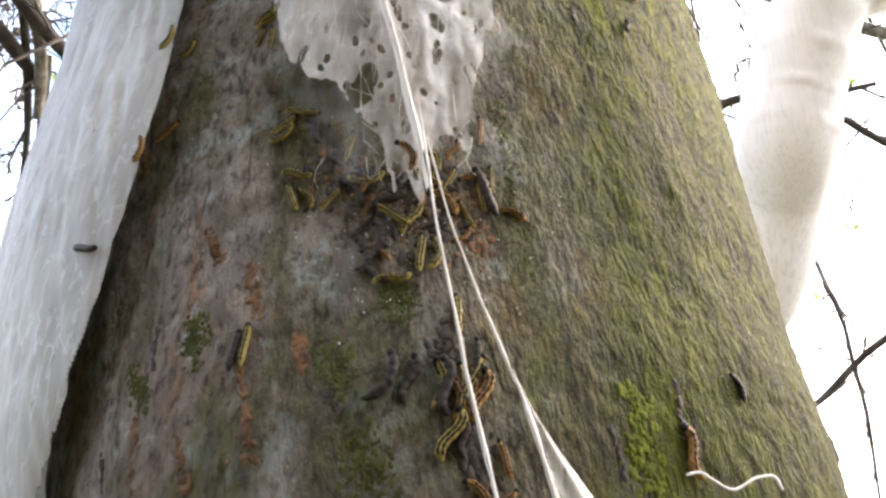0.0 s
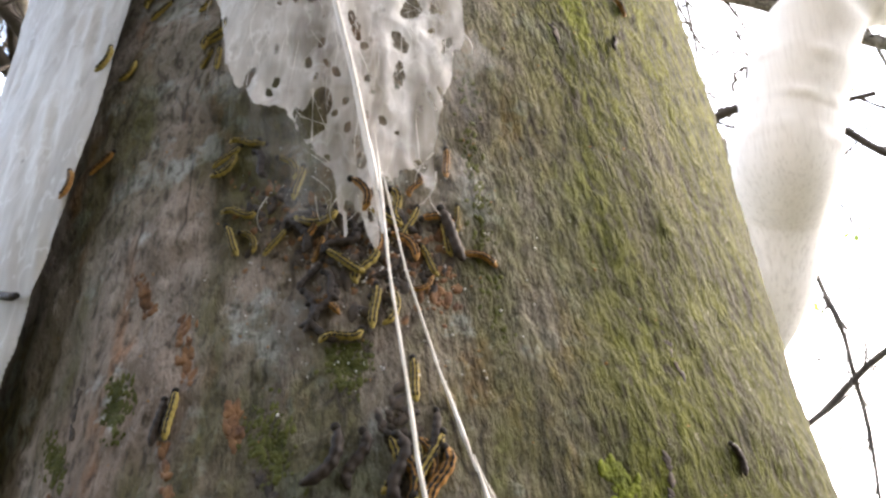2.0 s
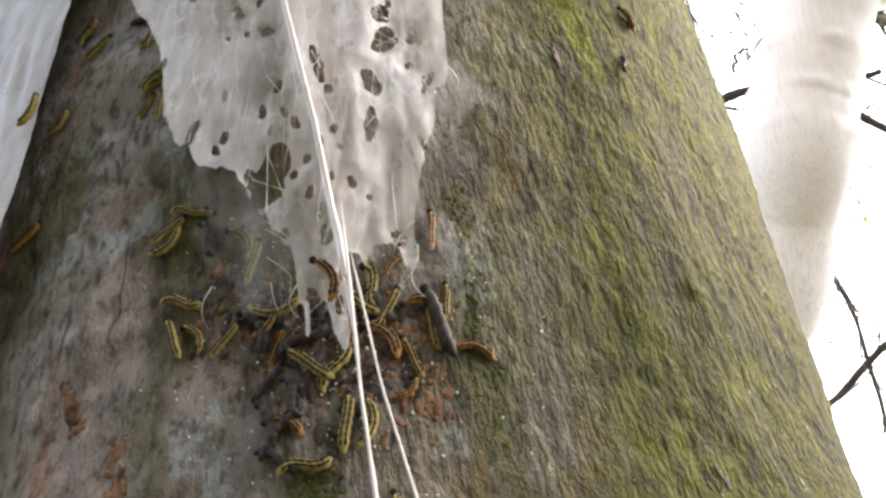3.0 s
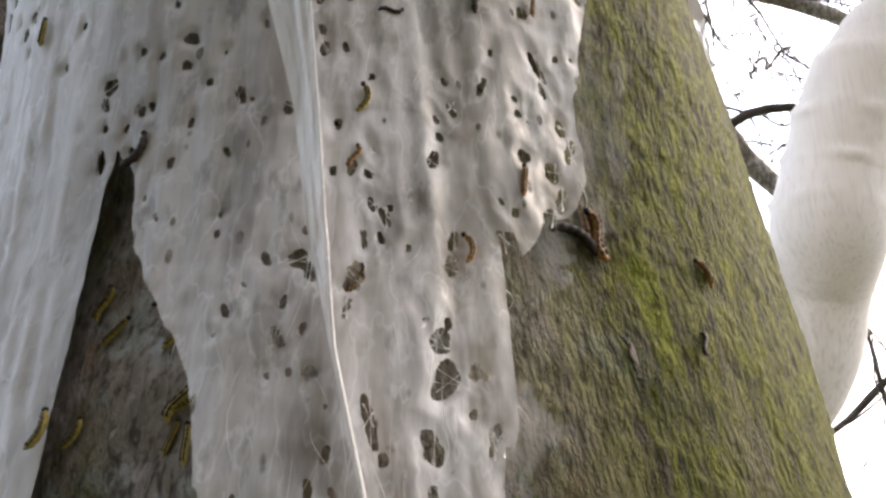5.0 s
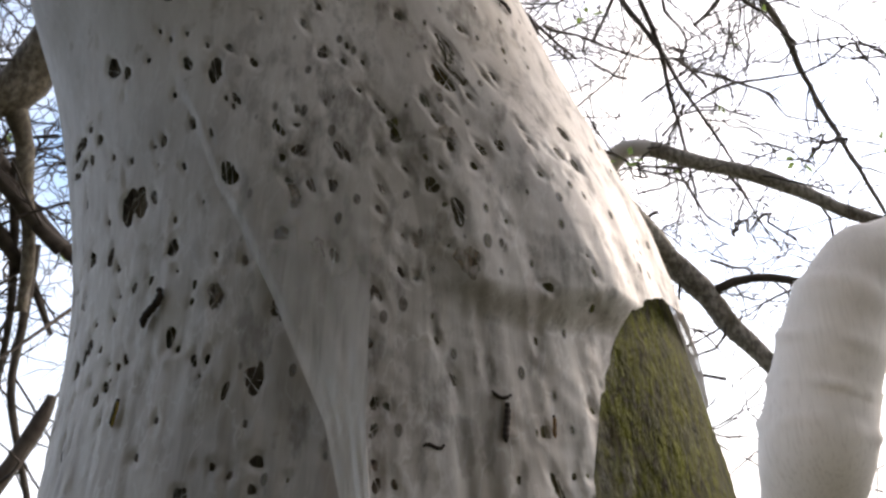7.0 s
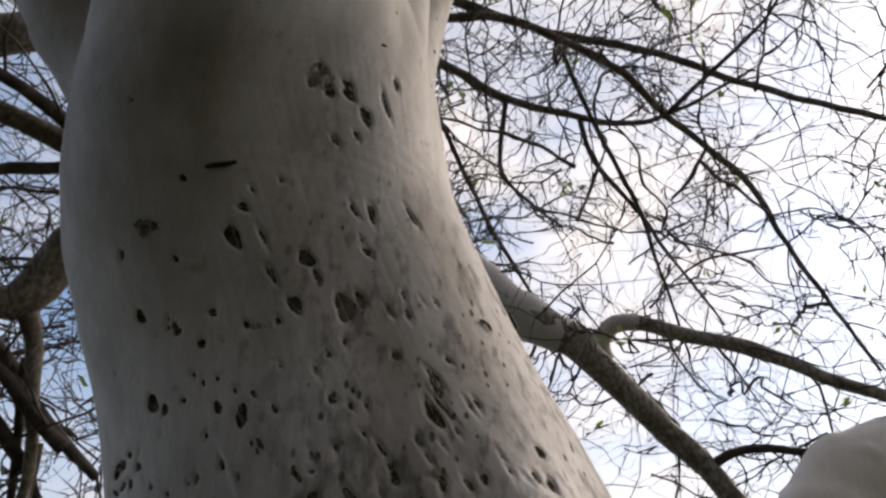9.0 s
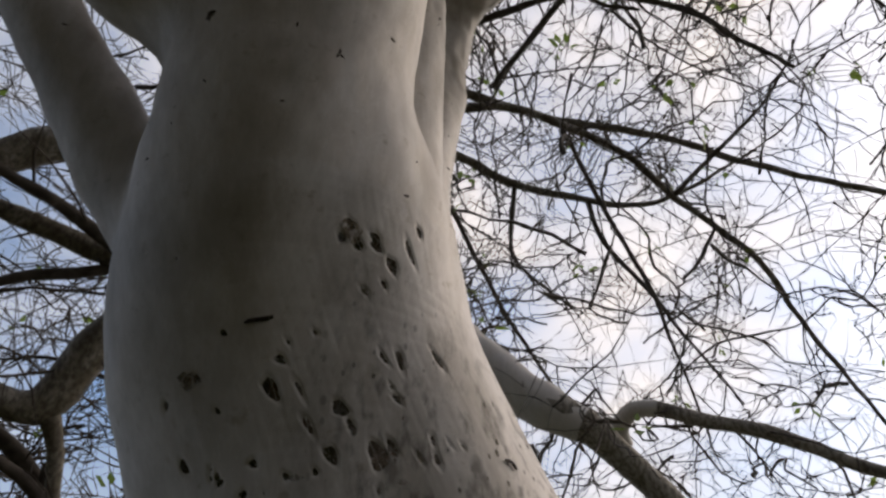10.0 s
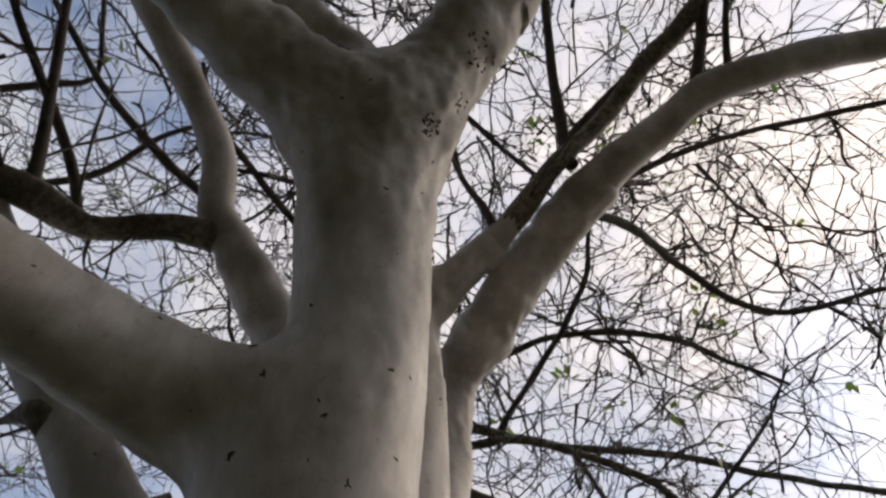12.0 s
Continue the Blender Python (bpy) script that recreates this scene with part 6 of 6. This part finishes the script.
FLESH = {
    "y": material("yellow caterpillar", flesh((0.34, 0.26, 0.07), (0.22, 0.165, 0.042))),
    "o": material("orange-brown caterpillar", flesh((0.36, 0.19, 0.055), (0.22, 0.11, 0.032))),
    "d": material("dark caterpillar", flesh((0.045, 0.034, 0.027), (0.02, 0.016, 0.014))),
}
BLACK = material("caterpillar black", flesh((0.02, 0.016, 0.012), (0.008, 0.007, 0.006)))
NAMES = {"y": "yellow-olive caterpillar with dark back stripes on the trunk", "o": "orange-brown caterpillar with dark stripes on the trunk", "d": "thin dark brown caterpillar on the trunk"}
_cat = {}


def body_row(bend, n=15):
    """The line of a caterpillar 20 mm long, lying along y."""
    t = np.linspace(-1, 1, n)
    x = {0: 0.0006 * np.sin(2.5 * t), 1: 0.0042 * (1 - t**2), 2: 0.0028 * np.sin(2.6 * t)}[bend]
    r = 0.00175 * np.clip(1.05 - np.abs(t) ** 5 * 0.75, 0.1, 1) * (1 + 0.10 * np.cos(t * 19))
    return np.c_[x, 0.010 * t * (0.88 if bend else 1), 0.0015 + 0 * t, r]


def cat_meshes(kind, bend):
    if (kind, bend) not in _cat:
        row = body_row(bend, 29)
        row[[0, -1], 3] = 0.0003
        body = mesh_of("body", *tube(row, 9), FLESH[kind])
        hb = bmesh.new()
        bmesh.ops.create_uvsphere(hb, u_segments=8, v_segments=6, radius=0.0015)
        bmesh.ops.translate(hb, verts=hb.verts, vec=Vector(row[-1, :3]) - Vector((0, 0.0004, 0)))
        head = bpy.data.meshes.new("head")
        hb.to_mesh(head)
        hb.free()
        head.materials.append(BLACK)
        stripes = []
        for s in (-1, 1):
            q = row[3:-3].copy()
            q[:, 0] += s * 0.00075
            q[:, 2] += q[:, 3] * 0.82
            q[:, 3] = 0.00042 * (0.7 + 0.6 * (np.arange(len(q)) % 3 > 0))
            stripes.append(mesh_of("stripe", *tube(q, 5), BLACK))
        _cat[kind, bend] = body, head, stripes
    return _cat[kind, bend]


def on_silk(deg, z):
    th, zz = np.array([[radians(deg)]]), np.array([[float(z)]])
    if silk_edge(th, zz, 0 * th)[0, 0] < 0.002:
        return False
    return hole_distance(None, th, zz, ALL_HOLES)[0, 0] > 0.0


def perch(deg, z, turn, off):
    at, n = on_skin(deg, z, off)
    up = (Vector((0, 0, 1)) - n * n.z).normalized()
    right = up.cross(n)
    a = radians(turn)
    y = up * math.cos(a) + right * math.sin(a)
    m = Matrix.Identity(4)
    m.col[0][:3], m.col[1][:3], m.col[2][:3], m.col[3][:3] = y.cross(n), y, n, at
    return m


def bark_level(deg, z):
    at, _ = on_skin(deg, z, -0.012)
    return -0.012 + float(bulge(np.array([radians(deg)]), np.array([z]))[0]) + float(bark_relief(np.array(at)[None])[0]) + 0.0005


def caterpillar(deg, z, turn, mm, kind, k, off=None):
    if off is None:
        off = 0.001 + float(flare(np.array([radians(deg)]), np.array([z]))[0]) + float(ledge(np.array([radians(deg)]), np.array([z]))[0]) if on_silk(deg, z) else bark_level(deg, z)
    ob = empty("caterpillar")
    ob.matrix_basis = perch(deg, z, turn, off) @ Matrix.Scale(max(0.7, mm / 16.5), 4)
    body, head, stripes = cat_meshes(kind, k % 3)
    for nm, me in (("body", body), ("head", head)):
        p = new(nm, me)
        p.parent = ob
    if kind != "d":
        for me in stripes:
            p = new("stripe", me)
            p.parent = ob
    return tagged(ob, NAMES[kind], "caterpillar", "caterpillars on the trunk")


YELLOW = [(-9.5, 1.454, -30, 16), (-8.2, 1.453, -35, 14), (-8.7, 1.469, 80, 17), (-7.2, 1.51, 100, 12), (-10.6, 1.499, 40, 17), (-12.7, 1.59, 10, 21), (-11.8, 1.571, -10, 15), (-24.8, 1.579, 20, 17), (3.3, 1.439, 8, 20), (3.9, 1.418, 0, 19), (4.9, 1.418, 8, 18), (0.7, 1.404, 60, 18), (-15.6, 1.372, -5, 18), (3.5, 1.351, 5, 22), (4.1, 1.328, 8, 23), (-2.7, 1.484, 5, 17), (-1.1, 1.467, 80, 20), (6.6, 1.471, -30, 20), (7.7, 1.462, 20, 17), (-3.9, 1.492, -35, 17), (-22.6, 1.639, 0, 17), (-20.8, 1.624, 40, 15), (-14.8, 1.621, 10, 15), (-12.7, 1.587, 30, 14), (-13.5, 1.574, 10, 13), (-24, 1.578, 35, 15), (-8.2, 1.511, 80, 15), (-10.1, 1.503, 45, 15), (2.8, 1.731, 12, 15), (0.7, 1.72, -30, 14), (-35.2, 1.816, 5, 15)]
ORANGE = [(-26.2, 1.514, 50, 16), (-28, 1.496, 5, 16), (7.7, 1.345, 0, 24), (8.7, 1.318, -18, 14), (7.5, 1.304, 80, 14), (28.8, 1.322, -18, 23), (-1.1, 1.448, 10, 13), (3.8, 1.454, -15, 17), (8.5, 1.483, 10, 14), (11.7, 1.497, 0, 16), (8.4, 1.431, 50, 11), (24.5, 1.671, -25, 26), (23.5, 1.68, -10, 16), (37.1, 1.658, -28, 16), (2.1, 1.698, 5, 12), (16.6, 1.692, 5, 15), (10.4, 1.653, 0, 14), (1.8, 1.642, 5, 18), (21.1, 1.802, 0, 9)]
DARK = [(-2.6, 1.416, -8, 20), (-1.2, 1.406, 95, 18), (-16.8, 1.369, 0, 17), (-1.8, 1.354, 28, 24), (4.6, 1.349, -15, 25), (7.9, 1.362, 0, 17), (37.1, 1.355, -12, 14), (65.4, 1.331, 0, 15), (11.6, 1.456, -20, 26), (-3.2, 1.454, -30, 19), (-6.4, 1.496, -40, 18), (4.9, 1.435, 60, 13), (1.8, 1.459, -20, 13), (0.1, 1.428, -40, 16), (-1.9, 1.434, 30, 15), (21.9, 1.666, -60, 25), (34.9, 1.618, 0, 10), (-15.4, 1.637, 80, 16), (-18.4, 1.715, 35, 19), (6.2, 1.784, 75, 10), (14.9, 1.801, 3, 20), (14.9, 1.82, 100, 9), (-30.1, 1.885, 15, 26), (-6.1, 2.319, 78, 26), (48.9, 2.197, -60, 16), (74.9, 2.255, -30, 20)]
for kind, rows in (("y", YELLOW), ("o", ORANGE), ("d", DARK)):
    for k, (deg, z, turn, mm) in enumerate(rows):
        caterpillar(deg, z, turn, mm, kind, k + (kind == "d"))


rng = random.Random(12)
for k in range(26):
    kind = "yod"[k % 3]
    if k < 18:
        caterpillar(rng.gauss(2, 5), rng.gauss(1.447, 0.022), rng.uniform(-90, 90), rng.uniform(13, 20), kind, k)
    else:
        caterpillar(rng.gauss(5, 1.5), rng.gauss(1.345, 0.02), rng.uniform(-25, 25), rng.uniform(16, 22), kind, k)


def scatter(name, rows, mat, label, count, size, seed):
    """Small lumps scattered on the bark round rows of degrees, height and half width in millimetres."""
    rng = np.random.RandomState(seed)
    heap = Heap()
    rows = np.array(rows)
    for _ in range(count):
        u = rng.uniform(0, len(rows) - 1)
        deg, z, w = (np.interp(u, np.arange(len(rows)), rows[:, c]) for c in range(3))
        z = z + rng.normal(0, w * 0.0006)
        deg = deg + math.degrees(rng.normal(0, w * 0.0006) / 0.27)
        at, n = on_skin(deg, z, bark_level(deg, z) - 0.0006)
        r = size * rng.uniform(0.4, 1.0)
        w3 = np.cross(n, rng.standard_normal(3))
        w3 /= np.linalg.norm(w3)
        w3 = w3 * 0.6 + np.array((0, 0, 0.6))
        row = np.array([[*(np.array(at) + w3 * r * q), r * k] for q, k in ((-1.5, 0.12), (-0.8, 0.7), (0.0, 0.9), (0.8, 0.65), (1.6, 0.12))])
        v, f = tube(row, 6)
        d = v - np.array(at)
        v = np.array(at) + d - 0.55 * (d @ np.array(n))[:, None] * np.array(n)
        heap.add((v, f))
    under(name, heap.mesh(name, mat), tree, label)


PORES = [[(-14.8, 1.415, 3.5), (-14.6, 1.40, 3), (-14.3, 1.388, 2)], [(-16.4, 1.372, 2.5), (-16.2, 1.35, 4), (-16.3, 1.335, 4), (-16.5, 1.315, 3)], [(-33, 1.34, 3), (-33.6, 1.31, 3)], [(-9.8, 1.375, 3), (-9.6, 1.362, 3)], [(-26, 1.33, 3), (-26, 1.30, 3)], [(-20, 1.44, 3), (-19, 1.42, 3)]]
for k, rows in enumerate(PORES):
    scatter("pore_streak", rows, RUST, "rust-brown row of bark pores", 46, 0.0026, 60 + k)
TUFTS = [[(-4.9, 1.335, 9), (-4.6, 1.30, 12)], [(-6.4, 1.37, 9), (-6.2, 1.35, 8)], [(22.8, 1.352, 3), (24.3, 1.338, 7), (23.2, 1.318, 10), (24.6, 1.30, 8)], [(-22.0, 1.385, 7), (-22.4, 1.37, 7)], [(14.2, 1.56, 4), (14.8, 1.47, 5), (15.2, 1.40, 6)], [(-33, 1.362, 7), (-31, 1.35, 6)], [(1.5, 1.40, 8), (1.0, 1.385, 8)]]
for k, rows in enumerate(TUFTS):
    if k == 2:
        scatter("moss_tuft", rows, MOSS, "tuft of yellow-green moss on the bark", 240, 0.0024, 80 + k)
    else:
        scatter("moss_tuft", rows, MOSS_DARK, "thin dark olive moss on the bark", 170, 0.0017, 80 + k)
# The darkest lumps are litter and also put in the shade of a hollow.
scatter("litter", [(-6, 1.475, 15), (-1, 1.455, 17), (4, 1.44, 18), (9, 1.445, 15)], SPECK, "dark shed skins and dirt, also shading, below the silk", 300, 0.0032, 140)
scatter("litter", [(-7, 1.48, 15), (2, 1.44, 20), (9, 1.45, 16), (10, 1.42, 10)], RUST, "brown shed skins below the silk", 220, 0.0026, 141)
scatter("litter", [(5.0, 1.37, 7), (5.6, 1.33, 8), (6.4, 1.31, 7)], SPECK, "dark shed skins behind the strands, also shading for a hollow", 170, 0.003, 142)
CRACKS = [[(-28.2, 1.388, 1), (-29.2, 1.365, 1)], [(28.8, 1.355, 1), (28.4, 1.328, 1.2)], [(-7.6, 1.348, 1), (-6.1, 1.338, 1)], [(-40.5, 1.325, 1), (-41, 1.305, 1)], [(20.2, 1.335, 1), (20.6, 1.31, 1)], [(26, 1.62, 1), (26.5, 1.60, 1)], [(33, 1.42, 1), (33.5, 1.39, 1)]]
for k, rows in enumerate(CRACKS):
    scatter("crack", rows, SPECK, "dark crack in the bark", 30, 0.0022, 100 + k)


def build_curl():
    """A loose curl of silk hanging on the bark."""
    rows = []
    for deg, z in (((24.7, 1.312), (26.2, 1.313), (27.4, 1.31), (29.7, 1.306), (32.8, 1.311), (35.6, 1.312), (36.3, 1.306))):
        at, n = on_skin(deg, z, 0.006 + 0.6 * float(bulge(np.array([radians(deg)]), np.array([z]))[0]))
        rows.append((*at, 0.0007))
    under("curl", mesh_of("curl", *tube(smooth_path(rows, 0.002), 6), SILK_STRAND), web, "loose curl of white silk")


build_curl()


def build_frass():
    """Droppings and shed skins caught in the torn silk under its lower edge."""
    rng = np.random.RandomState(8)
    pale, rust = Heap(), Heap()
    for k in range(420):
        a, z = rng.normal(3, 7), rng.normal(1.45, 0.035)
        if k % 6 == 0:
            a, z = rng.uniform(-35, 40), rng.uniform(1.25, 1.62)
        at, n = on_skin(a, z, bark_level(a, z))
        r = rng.uniform(0.0002, 0.0006)
        w = rng.standard_normal(3)
        w /= np.linalg.norm(w)
        row = np.array([[*(np.array(at) + w * r * s), r * q] for s, q in ((-1.2, 0.2), (-0.6, 0.9), (0.5, 1.0), (1.3, 0.2))])
        (pale if k % 3 else rust).add(tube(row, 5))
    tagged(new("frass", pale.mesh("frass", SILK_STRAND)), "pale droppings and crumbs caught on the bark", "debris", kind="stuff")
    tagged(new("shed_skins", rust.mesh("shed_skins", FLESH["o"])), "rusty shed skins stuck to the bark", "debris", kind="stuff")


build_frass()
crawler = caterpillar(-35.5, 1.436, 98, 20, "d", 0)
tagged(crawler, "thin dark caterpillar crawling on the silk sheet")


def motions():
    rest = crawler.matrix_basis.copy()
    turn = Matrix.Rotation(radians(14), 4, "Z")
    step = Matrix.Translation((0, 0.003, 0))
    walk(crawler, [(0.0, rest), (1.5, rest @ step), (3.5, rest @ step @ step @ turn), (12.0, rest @ step @ step @ step @ turn)])


motions()
